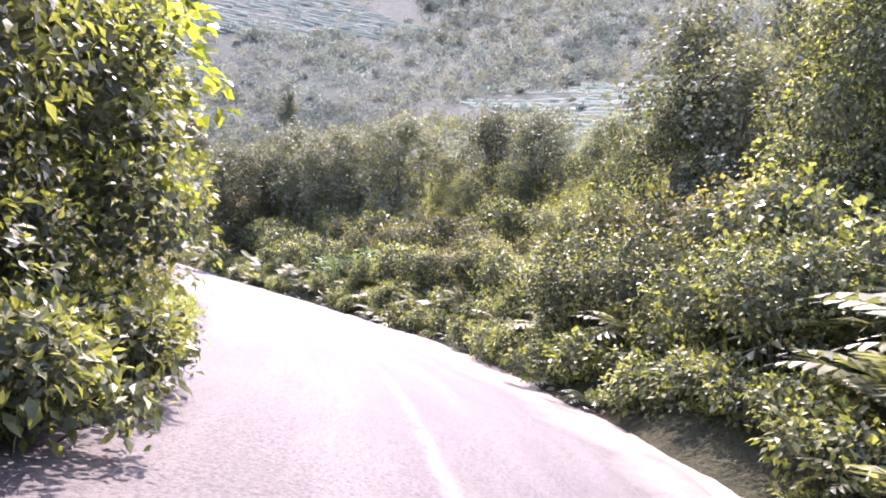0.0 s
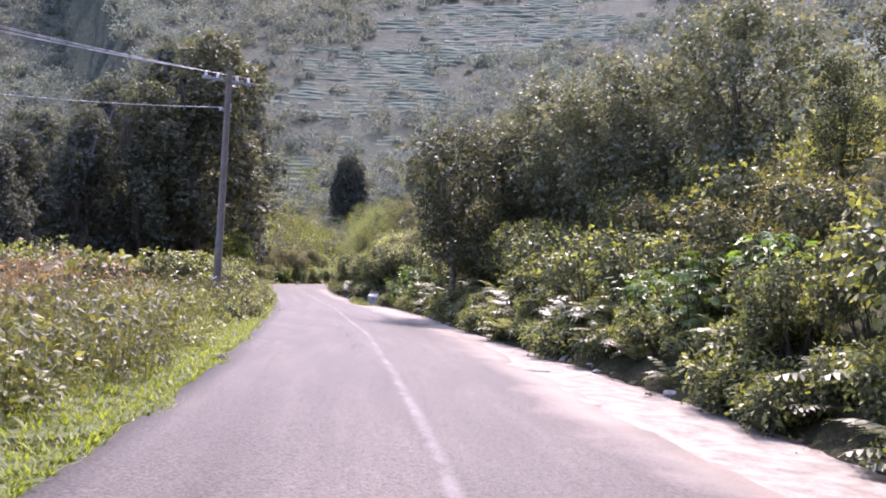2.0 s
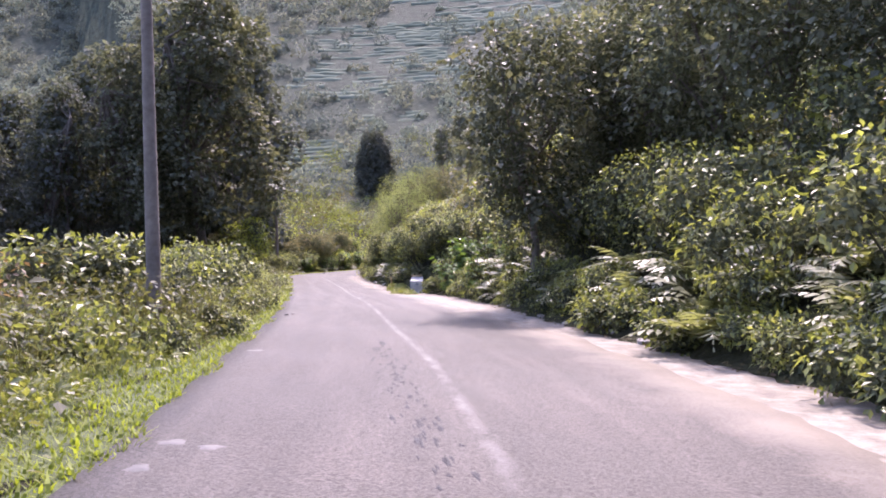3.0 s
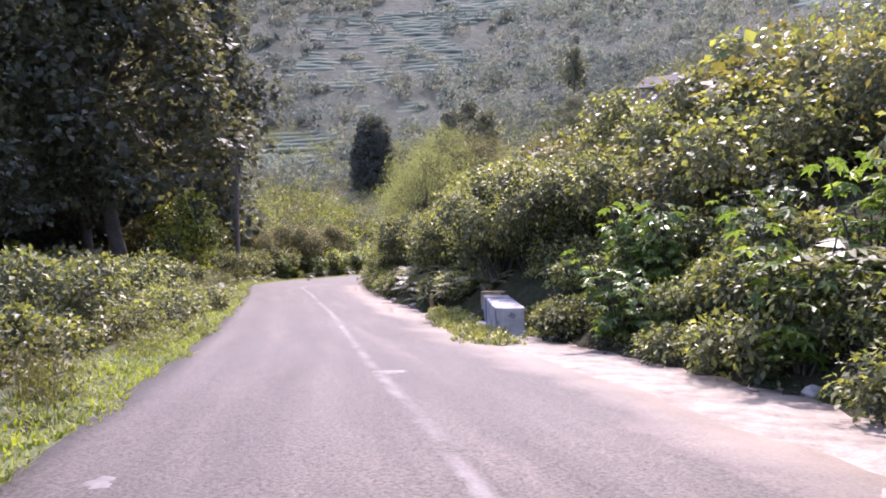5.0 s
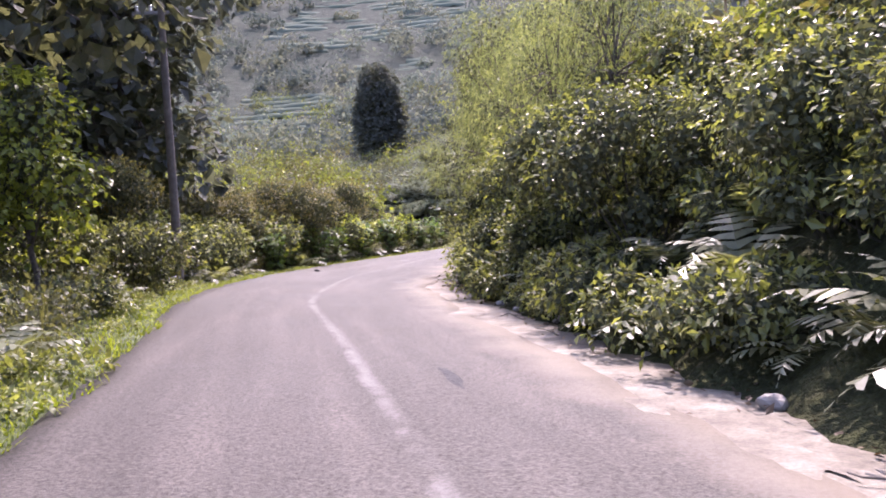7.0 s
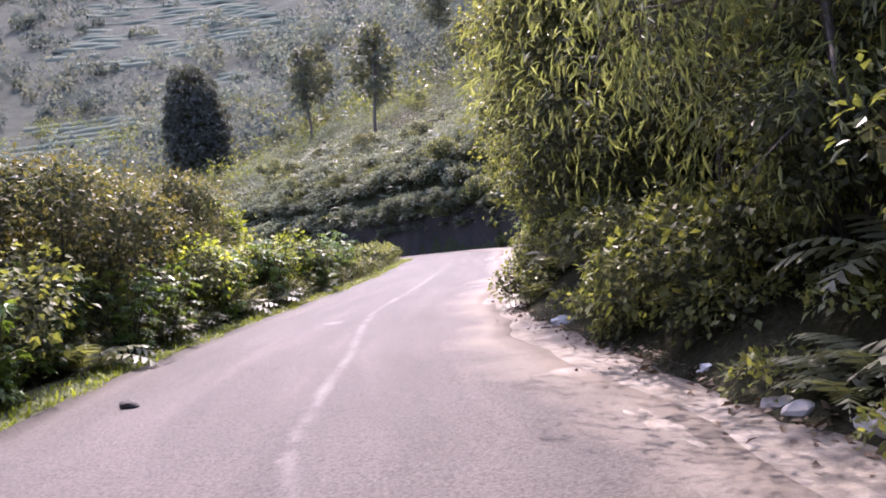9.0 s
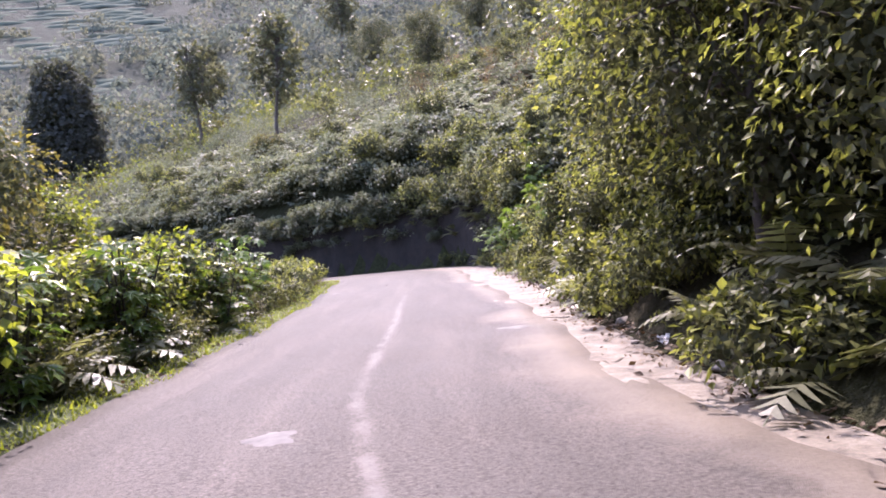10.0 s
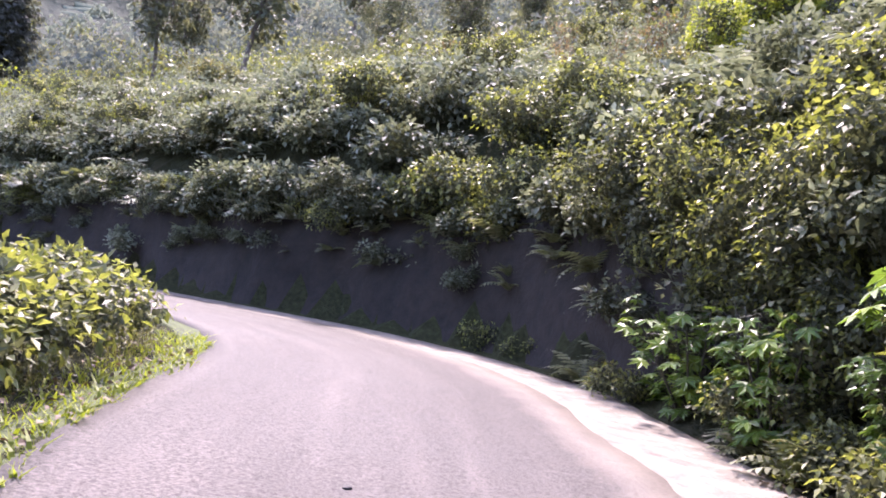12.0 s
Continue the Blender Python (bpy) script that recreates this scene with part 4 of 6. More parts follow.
rr = random.Random(5)
LEANING = (0.4, 0.85, 1.05, 0.5)
broad_tree = [make_tree(131 + i, "broadleaf_tree", "leafy roadside tree with dull green leaves and bare lower branches", "wide", "leaf_tree", 3400, 0.15, 7.5, crown(rr, 7.5, 2.2, 2.1, 14, 1.1, LEANING), 0.13, inner=0.45, gap=0.12) for i in range(2)]
yellow_tree = [make_tree(141, "broadleaf_tree", "sunlit tree with large yellow-green leaves", "wide", "leaf_yellow", 2300, 0.13, 4.6, crown(rr, 4.6, 1.6, 1.3, 8, 0.8), 0.08)]
bamboo = [make_tree(151 + i, "overhanging_tree", "tall tree with drooping narrow pointed leaves over the road edge", "narrow", "leaf_bamboo", 6400, 0.155, 7.5, crown(rr, 7.5, 0.9, 2.1, 16, 0.95, (0.75, 1.0, 0.75, 0.35)), 0.1, 0.6, 0.9, "tree", 0.7, inner=0.08, cap=0.1, gap=0.14) for i in range(2)]
rust_tree = [make_tree(161, "small_leaved_tree", "tall bank tree with small green and browning leaves", "lite", "leaf_rust", 7200, 0.085, 7.0, crown(rr, 7.0, 0.9, 1.9, 14, 1.0, LEANING), 0.11),
             make_tree(162, "small_leaved_tree", "tall bank tree with small dense green leaves", "lite", "leaf_small", 7200, 0.085, 6.6, crown(rr, 6.6, 0.9, 1.9, 14, 1.0, LEANING), 0.11)]
dark_tree = [make_tree(171 + i, "dark_tree", "tall dark evergreen tree in the grove across the field", "wide", "leaf_dark", 9500, 0.34, 20.0, crown(rr, 20, 3.0, 4.6, 28, 1.9, (1.0, 0.9, 0.65, 0.3)), 0.35, 0.8, cap=0.4, gap=-0.2) for i in range(2)]
leafy_tall = [make_tree(181, "tall_tree", "tall grey-green tree with glinting leaves at the field edge", "wide", "leaf_tree", 9500, 0.24, 16.0, crown(rr, 16, 3.6, 3.3, 30, 1.2, (0.8, 1.0, 0.75, 0.35)), 0.24, 0.8, inner=0.2, cap=0.3)]
column_tree = [make_tree(191, "column_tree", "dark column-shaped tree overgrown with ivy", "wide", "leaf_dark", 12000, 0.38, 15.0,
                         [(0.5 * math.cos(k * 2.2), 0.5 * math.sin(k * 2.2), 2.2 + k * 1.05, (3.55, 3.7, 3.75, 3.8, 3.75, 3.7, 3.6, 3.4, 3.15, 2.8, 2.3)[k]) for k in range(11)], 0.4, 0.8, inner=0.3, cap=0.6, gap=-0.3)]
pine = [make_tree(201, "pine_tree", "thin hillside pine with a bare trunk and a sparse dark crown", "tuft", "leaf_tree", 2600, 0.4, 12.6, crown(rr, 12.6, 5.2, 2.7, 15, 0.95, (0.9, 1.0, 0.75, 0.3)), 0.19, 0.95, inner=0.06, cap=0.3, gap=0.1)]

# ---- the bank on the right, from the start to the bend ----
BANK_G = "plants on the roadside bank"
strew(fine + fine_rust + fine, 16, -8, 32, 0.6, 2.0, (0.75, 1.1), 1, BANK_G, 1)
strew(fern, 34, 2, 34, 0.1, 2.4, (0.5, 0.9), 1, BANK_G, 2)
strew(shrub_low + shrub_low + creeper, 30, 4, 61, 0.15, 1.0, (0.6, 0.95), 1, BANK_G, 3)
strew(shrub + mixed, 12, 28, 61, 0.8, 2.4, (0.8, 1.2), 1, BANK_G, 4)
strew(fern, 36, 34, 62, 0.15, 2.2, (0.75, 1.2), 1, BANK_G, 5)
strew(fine + fine_rust + mixed + rusty, 36, -10, 62, 2.4, 7.0, (0.95, 1.35), 1, BANK_G, 6)
strew(shrub_low + creeper, 12, 62, 71, 0.9, 2.2, (0.6, 1.0), 1, BANK_G, 7)
strew(castor, 3, 60.5, 68, 0.6, 1.6, (0.5, 0.8), 1, BANK_G, 8)
strew(fine + vine[:1] + fine_rust + fine, 16, 79, 93, 2.2, 4.4, (0.9, 1.2), 1, BANK_G, 9)
strew(fine + fine + fine_rust, 14, 69, 80, 1.7, 3.4, (0.95, 1.25), 1, BANK_G, 103)
strew(fine, 22, 71, 98, 1.0, 2.2, (0.75, 1.15), 1, BANK_G, 10)
strew(fern, 9, 74, 96, 0.1, 0.9, (0.6, 0.9), 1, BANK_G, 11)
strew(shrub_low + shrub_low + fern, 28, 72.5, 94, 0.3, 1.6, (0.75, 1.1), 1, BANK_G, 100)
strew(fine + fine_rust, 18, 93, 107, 3.0, 6.0, (1.1, 1.5), 1, BANK_G, 115)
strew(rusty + mixed + rusty + mixed, 32, 60, 93, 3.0, 8.0, (0.95, 1.3), 1, BANK_G, 12)
strew(slope_rust + rusty + slope_rust + slope_bush, 44, 66, 104, 5.0, 12.0, (1.1, 1.7), 1, BANK_G, 106)
strew(fern, 9, 38, 46, 0.3, 1.6, (1.0, 1.35), 1, BANK_G, 107)
strew(creeper + shrub_low + creeper, 44, 86, 119, 0.1, 1.3, (0.7, 1.15), 1, BANK_G, 113)
strew(shrub_low + creeper + shrub_low, 30, 7, 32, 0.05, 1.1, (0.65, 0.95), 1, BANK_G, 116)
strew(creeper, 26, 66, 96, 0.25, 1.2, (0.6, 1.0), -1, "plants beside the verge", 119)
strew(creeper, 44, 9, 50, 0.75, 2.2, (0.8, 1.3), -1, "plants beside the verge", 120)
strew(castor, 4, 32.5, 37, 0.6, 1.5, (0.6, 0.8), 1, BANK_G, 108)
strew(fine + fine_rust, 18, 96, 118, 1.5, 2.8, (0.8, 1.2), 1, BANK_G, 13)
strew(shrub_low + shrub_low + fern + fine, 30, 88, 107, 0.4, 1.7, (0.6, 0.95), 1, BANK_G, 61)
strew(shrub + mixed, 5, 5, 20, 0.7, 2.0, (0.6, 0.85), 1, BANK_G, 72)
strew(fern, 22, 6.5, 17, 1.0, 3.4, (1.1, 1.7), 1, BANK_G, 105)
strew(shrub_low, 10, 6, 34, 0.1, 0.8, (0.7, 1.0), 1, BANK_G, 73)
strew(mixed + shrub, 16, 131, 141, 1.2, 2.2, (0.65, 0.95), 1, BANK_G, 75, 0.15)
strew(castor + shrub_low + fern, 10, 126.5, 132.5, 0.1, 0.8, (0.5, 0.75), 1, BANK_G, 109)
strew(castor + shrub_low + shrub_low, 14, 123, 133, 0.2, 1.0, (0.5, 0.8), 1, BANK_G, 76)
strew(castor + shrub, 10, 125, 132, 0.4, 1.6, (0.5, 0.75), 1, BANK_G, 83)
strew(fine + fine_rust + shrub, 14, 112, 124, 0.9, 2.3, (0.55, 0.9), 1, BANK_G, 96)
strew(castor + mixed[:1], 11, 123, 132, 0.6, 2.0, (0.55, 0.85), 1, BANK_G, 15)
strew(shrub + shrub_low + fern + mixed, 12, 113, 124, 0.9, 2.6, (0.7, 1.05), 1, BANK_G, 16)
strew(fine + fine_rust + rusty, 30, 104, 126, 2.2, 7.0, (0.95, 1.35), 1, BANK_G, 17)
strew(fine + rusty + vine, 8, 127, 136, 3.5, 7.0, (0.6, 0.85), 1, BANK_G, 118)
strew(shrub_low + castor + fern, 12, 125, 136, 0.1, 1.0, (0.5, 0.8), 1, BANK_G, 65)
strew(shrub_low + fern, 22, 76, 100, 0.2, 0.9, (0.55, 0.85), 1, BANK_G, 66)
strew(green_weed + weed + shrub_low, 30, 116, 126, 0.6, 1.9, (0.6, 0.85), -1, "weeds beside the verge", 99, 0.03)
strew(creeper, 16, 116, 132, -0.1, 0.5, (0.6, 1.0), 1, BANK_G, 18)
strew(creeper + shrub_low + creeper + fern, 44, 109, 126, 0.15, 1.7, (0.6, 1.0), 1, BANK_G, 121)

for x, y, h, kind in [(-11, 55.5, 1.15, broad_tree), (-7.2, 51.2, 1.0, broad_tree), (-3.5, 47.2, 1.0, broad_tree), (1.5, 43, 0.9, broad_tree), (-12.5, 60.5, 0.9, broad_tree),
                      (-9, 53.5, 0.95, broad_tree), (-5.3, 49, 0.9, broad_tree), (3.5, 38.5, 0.85, broad_tree), (8, 29.5, 1.15, broad_tree), (9.2, 20.5, 1.0, broad_tree), (11, 17.5, 1.1, broad_tree), (7.8, 25, 0.95, broad_tree), (13, 21, 1.15, broad_tree), (8, 17.5, 1.1, rust_tree[1:]), (10, 22, 1.15, rust_tree[1:]), (7, 27, 1.05, rust_tree[1:]), (11.5, 14, 1.1, rust_tree[1:]), (11.5, 24, 1.2, broad_tree), (-0.4, 46.8, 0.7, rust_tree[1:]), (2.4, 37.1, 0.66, rust_tree[1:]), (0.6, 38.5, 0.6, rust_tree[1:]), (6.3, 37.7, 0.75, rust_tree[1:]), (3.8, 28.9, 0.45, rust_tree[1:]), (-14, 54, 1.1, broad_tree), (-12.4, 57.5, 1.0, broad_tree)]:
    put(rr.choice(kind), place(x, y, float(land(x, y)[0]) - 0.1, h, None, rr, 4), "trees on the bank")
for s, v, h in [(89.5, 2.3, 0.62), (91.5, 1.8, 0.66), (93, 3.0, 0.8), (94.5, 1.9, 0.6), (97, 1.7, 0.72), (99.5, 2.4, 0.88), (102, 1.5, 0.95), (104.5, 1.8, 1.02), (106.5, 2.8, 1.08), (100.8, 1.2, 0.7)]:
    put(rr.choice(bamboo), spot(s, float(table(VERGE_EDGE, s)) + v, h, None, rr, 0.15, 5), "trees on the bank")
for s, v, h in [(108.8, 0.9, 0.9), (111.8, 0.95, 0.92), (115, 1.0, 0.9), (108.5, 2.0, 1.0), (111, 2.2, 1.0), (113.5, 2.2, 1.05), (116.5, 2.6, 1.0), (119, 3.6, 0.95), (110, 3.8, 1.1), (114, 4.2, 1.1)]:
    put(rr.choice(rust_tree), spot(s, float(table(VERGE_EDGE, s)) + v, h, None, rr, 0.15, 5), "trees on the bank")

# ---- the cut bank round the bend and the hillside over it ----
lip_rng = random.Random(85)
for i in range(56):
    s = lip_rng.uniform(132, 176)
    p = on_road(s, float(table(VERGE_EDGE, s)) + lip_rng.uniform(1.0, 1.75))
    z = float(p[2]) + lip_rng.uniform(2.45, 2.85) * min(1.0, (s - 129.5) / 5)
    put(lip_rng.choice(pale), place(float(p[0]), float(p[1]), z, lip_rng.uniform(0.55, 0.95), None, lip_rng, 12), "weeds on the cut bank")
for i in range(130):
    s = 131.0 + 44 * (i + lip_rng.random()) / 130
    grown = min(1.0, (s - 129) / 5)
    p = on_road(s, float(table(VERGE_EDGE, s)) + lip_rng.uniform(0.5, 1.3) + 0.8 * (1 - grown))
    put(lip_rng.choice((fern + fern + pale + shrub_low) if s > 136 else (fern[:1] + shrub_low + shrub + fine)), place(float(p[0]), float(p[1]), float(p[2]) + (lip_rng.uniform(2.1, 2.9) if s > 136 else lip_rng.uniform(1.4, 2.6)) * grown, lip_rng.uniform(0.6, 1.0), None, lip_rng, 20), "weeds on the cut bank")
strew(shrub + mixed, 14, 128, 166, 2.0, 3.6, (0.6, 0.9), 1, "bushes on the cut bank", 86)
strew(shrub_low + fern + castor, 12, 124, 139.5, 0.5, 1.2, (0.5, 0.8), 1, "bushes on the cut bank", 87)
strew(shrub + mixed + fern, 10, 131, 139, 1.2, 2.4, (0.6, 0.9), 1, "bushes on the cut bank", 88)
face_rng = random.Random(92)
for i in range(18):
    s = face_rng.uniform(130, 136.5)
    p = on_road(s, float(table(VERGE_EDGE, s)) + 0.85)
    z = float(p[2]) + face_rng.uniform(0.5, 2.5)
    put(face_rng.choice(shrub_low + fern + pale), place(float(p[0]), float(p[1]), z, face_rng.uniform(0.5, 0.8), None, face_rng, 12), "plants on the cut face")
for i in range(64):
    s = face_rng.uniform(134, 164)
    p = on_road(s, float(table(VERGE_EDGE, s)) + 0.8)
    z = float(p[2]) + 2.3 - 1.5 * face_rng.random() ** 1.6
    put(face_rng.choice(fern + pale + fern), place(float(p[0]), float(p[1]), z, face_rng.uniform(0.35, 0.7), None, face_rng, 20), "plants on the cut face")
strew(mixed + shrub + rusty, 40, 124, 178, 5.0, 30.0, (0.6, 1.15), 1, "bushes on the hillside", 93)
strew(castor + shrub_low + creeper + shrub_low, 30, 60, 68.8, -0.05, 1.3, (0.5, 0.8), 1, BANK_G, 94)
strew(shrub_low + creeper + fern, 12, 84, 97, 0.0, 0.6, (0.45, 0.7), 1, BANK_G, 95)
strew(shrub_low + creeper + shrub_low, 16, 34, 45, 0.0, 1.2, (0.6, 0.9), 1, BANK_G, 102)
strew(pale, 60, 126, 180, 1.7, 3.6, (0.7, 1.15), 1, "weeds on the cut bank", 21)
strew(pale, 70, 126, 172, 3.0, 7.0, (0.7, 1.25), 1, "weeds on the hillside", 22)
for x, y, h in [(-52.4, 167.5, 0.95), (-65, 190, 0.95), (-70, 218, 1.0), (-52, 240, 1.2)]:
    put(pine[0], place(x, y, float(land(x, y)[0]) - 0.2, h, None, rr, 3), "hillside pines")
for x, y, h in [(-39, 172, 0.9), (-34, 176, 1.0), (-45, 200, 1.1), (-30, 168, 0.8), (-24, 178, 1.1)]:
    put(rr.choice(broad_tree), place(x, y, float(land(x, y)[0]) - 0.2, h, None, rr, 3), "hillside trees")
for x, y in [(-34, 147), (-33, 149.5), (-31.5, 151), (-36, 150), (-38, 156), (-35, 155), (-40, 160), (-30, 147), (-37, 163), (-33, 160)]:
    put(rr.choice(brown), place(x, y, float(land(x, y)[0]) - 0.05, rr.uniform(1.0, 1.5), None, rr, 3), "brown weeds on the hillside")
for x, y, h in [(-33, 139.5, 0.75), (-31.5, 141, 0.8), (-30, 141, 1.1), (-23.5, 146, 1.35), (-29, 147.5, 1.25), (-19, 138, 1.3), (-26.5, 148, 1.1), (-20.5, 147, 1.3)]:
    put(yellow_tree[0], place(x, y, float(land(x, y)[0]) - 0.2, h, None, rr, 3), "hillside trees")

# ---- the field and thickets on the left ----
put(thicket[0], spot(7.5, -3.15, 1.02, 20, rr), "plants beside the verge")
put(thicket[1], spot(5.4, -3.5, 1.05, 140, rr), "plants beside the verge")
put(thicket[0], spot(4.3, -3.05, 0.95, 300, rr), "plants beside the verge")
put(thicket[1], spot(3.0, -3.9, 1.0, 240, rr), "plants beside the verge")
for s, u in ((4.7, -1.8), (5.6, -1.85), (6.4, -2.0), (4.0, -1.95), (7.9, -2.3), (7.0, -2.0), (6.1, -2.15), (5.2, -2.3), (4.4, -2.4)):
    put(shrub_low[0], spot(s, u, 0.8, None, rr), "plants beside the verge")
put(yellow_tree[0], spot(9.0, -4.0, 1.25, 200, rr), "plants beside the verge")
put(yellow_tree[0], spot(14.3, -4.9, 1.3, 70, rr), "plants beside the verge")
put(yellow_tree[0], spot(6.5, -4.4, 1.15, 20, rr), "plants beside the verge")
strew(shrub_low, 22, 12, 47, 1.8, 4.2, (0.45, 0.65), -1, "weeds beside the verge", 63, 0.03)
strew(weed + weed + green_weed, 90, 9, 48, 0.85, 2.9, (0.95, 1.4), -1, "weeds beside the verge", 31, 0.03)
strew(shrub_low + fern + creeper, 30, 13, 35, 0.1, 1.5, (0.65, 1.0), 1, BANK_G, 97)
strew(green_weed, 20, 9, 48, 0.85, 1.3, (0.4, 0.6), -1, "weeds beside the verge", 81, 0.03)
strew(fern, 10, 10, 24, 1.5, 4.0, (0.7, 1.0), -1, "weeds beside the verge", 32, 0.03)
strew(fern, 8, 11, 20, 1.3, 3.2, (0.75, 1.05), -1, "weeds beside the verge", 114, 0.03)
strew(weed + brown, 34, 8, 50, 3.0, 7.5, (0.8, 1.2), -1, "weeds in the field", 33, 0.03)
strew(shrub_low + shrub, 20, 46, 72, 1.4, 4.0, (0.75, 1.15), -1, "bushes beside the verge", 35)
strew(shrub_low + weed + shrub_low, 60, 43, 78, 0.6, 2.2, (0.6, 0.95), -1, "bushes beside the verge", 36)
strew(weed + green_weed + weed, 26, 119, 132, 0.3, 2.8, (0.4, 0.7), -1, "weeds beside the verge", 98, 0.03)
strew(green_weed + weed, 16, 46, 74, 0.35, 0.9, (0.4, 0.6), -1, "weeds beside the verge", 89, 0.03)
strew(weed + green_weed, 16, 117, 136, 0.5, 3.0, (0.35, 0.6), -1, "weeds beside the verge", 90, 0.03)
strew(shrub_low + creeper, 22, 44, 63, 0.05, 0.8, (0.6, 0.95), 1, BANK_G, 91)
strew(slope_bush + slope_rust + slope_yellow + shrub, 28, 46, 92, 4.5, 12.0, (0.8, 1.3), -1, "bushes in the field", 37)
strew(rusty + shrub + shrub, 14, 66, 86, 1.6, 4.4, (0.6, 0.95), -1, "bushes beside the verge", 84)
strew(fern + weed + shrub_low, 60, 72, 97, 0.9, 4.2, (0.6, 1.0), -1, "weeds beside the verge", 38, 0.03)
strew(tall_bush, 14, 93, 117, 2.8, 5.4, (0.75, 1.0), -1, "bushes beside the verge", 64)
strew(shrub + mixed + rusty, 24, 92, 114, 1.2, 4.0, (0.75, 1.05), -1, "bushes beside the verge", 39)
strew(slope_bush + rusty + slope_yellow, 40, 90, 126, 4.0, 14.0, (1.0, 1.5), -1, "bushes in the hollow", 40)
strew(fern + weed, 26, 98, 120, 0.7, 1.6, (0.6, 0.9), -1, "weeds beside the verge", 41, 0.03)
strew(fern, 9, 107, 116, 0.7, 1.5, (0.8, 1.1), -1, "weeds beside the verge", 117, 0.03)
strew(vine + shrub + vine, 14, 111, 121.5, 1.3, 2.8, (0.65, 0.9), -1, "bushes beside the verge", 110)
strew(castor, 24, 104, 125.5, 0.6, 2.4, (0.55, 0.85), -1, "plants beside the verge", 42)
strew(shrub_low + green_weed + weed, 12, 128, 138, 2.3, 4.2, (0.6, 0.9), -1, "plants beside the verge", 43)
for s, u, k in ((130.3, -3.0, 0.95), (131.4, -2.95, 1.05), (132.8, -3.1, 1.05), (134.2, -3.5, 1.1), (130.8, -3.9, 1.1), (133.4, -4.4, 1.2)):
    put(shrub_low[0], spot(s, u, k, None, rr), "plants beside the verge")
for x, y, k in [(-45.4, 99.2, 1.0), (-46.6, 97.0, 0.95), (-46.2, 102.4, 0.95), (-47.2, 107.2, 1.08), (-48.0, 104.2, 1.0), (-45.9, 94.6, 0.85), (-47.0, 91.8, 0.9), (-48.6, 110.2, 0.95)]:
    put(rr.choice(tall_bush), place(x, y, float(land(x, y)[0]) - 0.1, k, None, rr, 4), "bushes beside the verge")
for x, y, k in [(-39.8, 80.3, 0.95), (-43, 83, 0.9), (-48, 113, 0.75), (-46.5, 101, 0.7), (-51, 108, 0.8)]:
    put(yellow_tree[0], place(x, y, float(land(x, y)[0]) - 0.1, k, None, rr, 4), "small trees on the left")
for x, y, k in [(-49.2, 93.4, 1.05), (-55.5, 95, 1.25), (-57, 99, 1.15), (-50, 73, 0.7), (-59, 81, 0.7), (-50, 66.5, 0.58), (-57, 69, 0.62), (-63, 72, 0.66), (-57, 87, 1.0), (-63, 93, 1.05), (-54.6, 75, 0.72), (-58, 74, 0.6), (-48.5, 64, 0.5), (-62, 66, 0.6), (-56, 82, 0.75), (-66, 80, 0.7), (-70, 90, 0.9), (-45, 57, 0.42), (-53, 58, 0.5)]:
    put(rr.choice(dark_tree), place(x, y, float(land(x, y)[0]) - 0.2, k, None, rr, 3), "grove across the field")
for x, y, k in [(-43.0, 80.2, 1.3), (-45.5, 76, 1.0), (-49, 84, 1.1)]:
    put(leafy_tall[0], place(x, y, float(land(x, y)[0]) - 0.2, k, None, rr, 3), "grove across the field")
put(column_tree[0], place(-79.5, 190.0, float(land(-79.5, 190.0)[0]) - 0.3, 1.0, 0, rr))

# ---- the verge grass ----
ribbon("verge", -20, END, 0.5, lambda s: table(LEFT_EDGE, s) - np.interp(s, [42, 50, 95, 100, 118, 124], [1.15, 1.2, 1.3, 1.0, 1.0, 0.35]), lambda s: table(LEFT_EDGE, s) + 0.06, MAT["verge"], 0.004, 7, 0.3,
       "strip of short grass and soil beside the asphalt", "verge", 0.008, 8)


def verge_grass():
    rng = np.random.default_rng(77)
    n = 88000
    s = -4 + 140 * rng.random(n) ** 1.5
    v = 1.75 * rng.random(n) ** 1.3 - 0.04 + 0.12 * np.sin(s * 2.1) * np.sin(s * 0.7)
    keep = v < np.where(s < 44, 1.5, np.where(s < 95, 1.0, 0.7))
    s, v = s[keep], v[keep]
    p = on_road(s, table(LEFT_EDGE, s) - v)
    p[:, 2] = np.maximum(p[:, 2] - 0.01, land(p[:, 0], p[:, 1]))
    b, f = blades(rng, len(s), 0.11, 0.9, 0.022, 0.0)
    b = b.reshape(-1, 6, 3) * rng.uniform(0.5, 1.3, (len(s), 1, 1)) + p[:, None]
    ob = new("verge_grass", mesh_of("verge_grass", b.reshape(-1, 3), f, [MAT["grass"]]))
    tagged(ob, "short bright yellow-green grass along the asphalt edge", "grass", kind="stuff")


verge_grass()


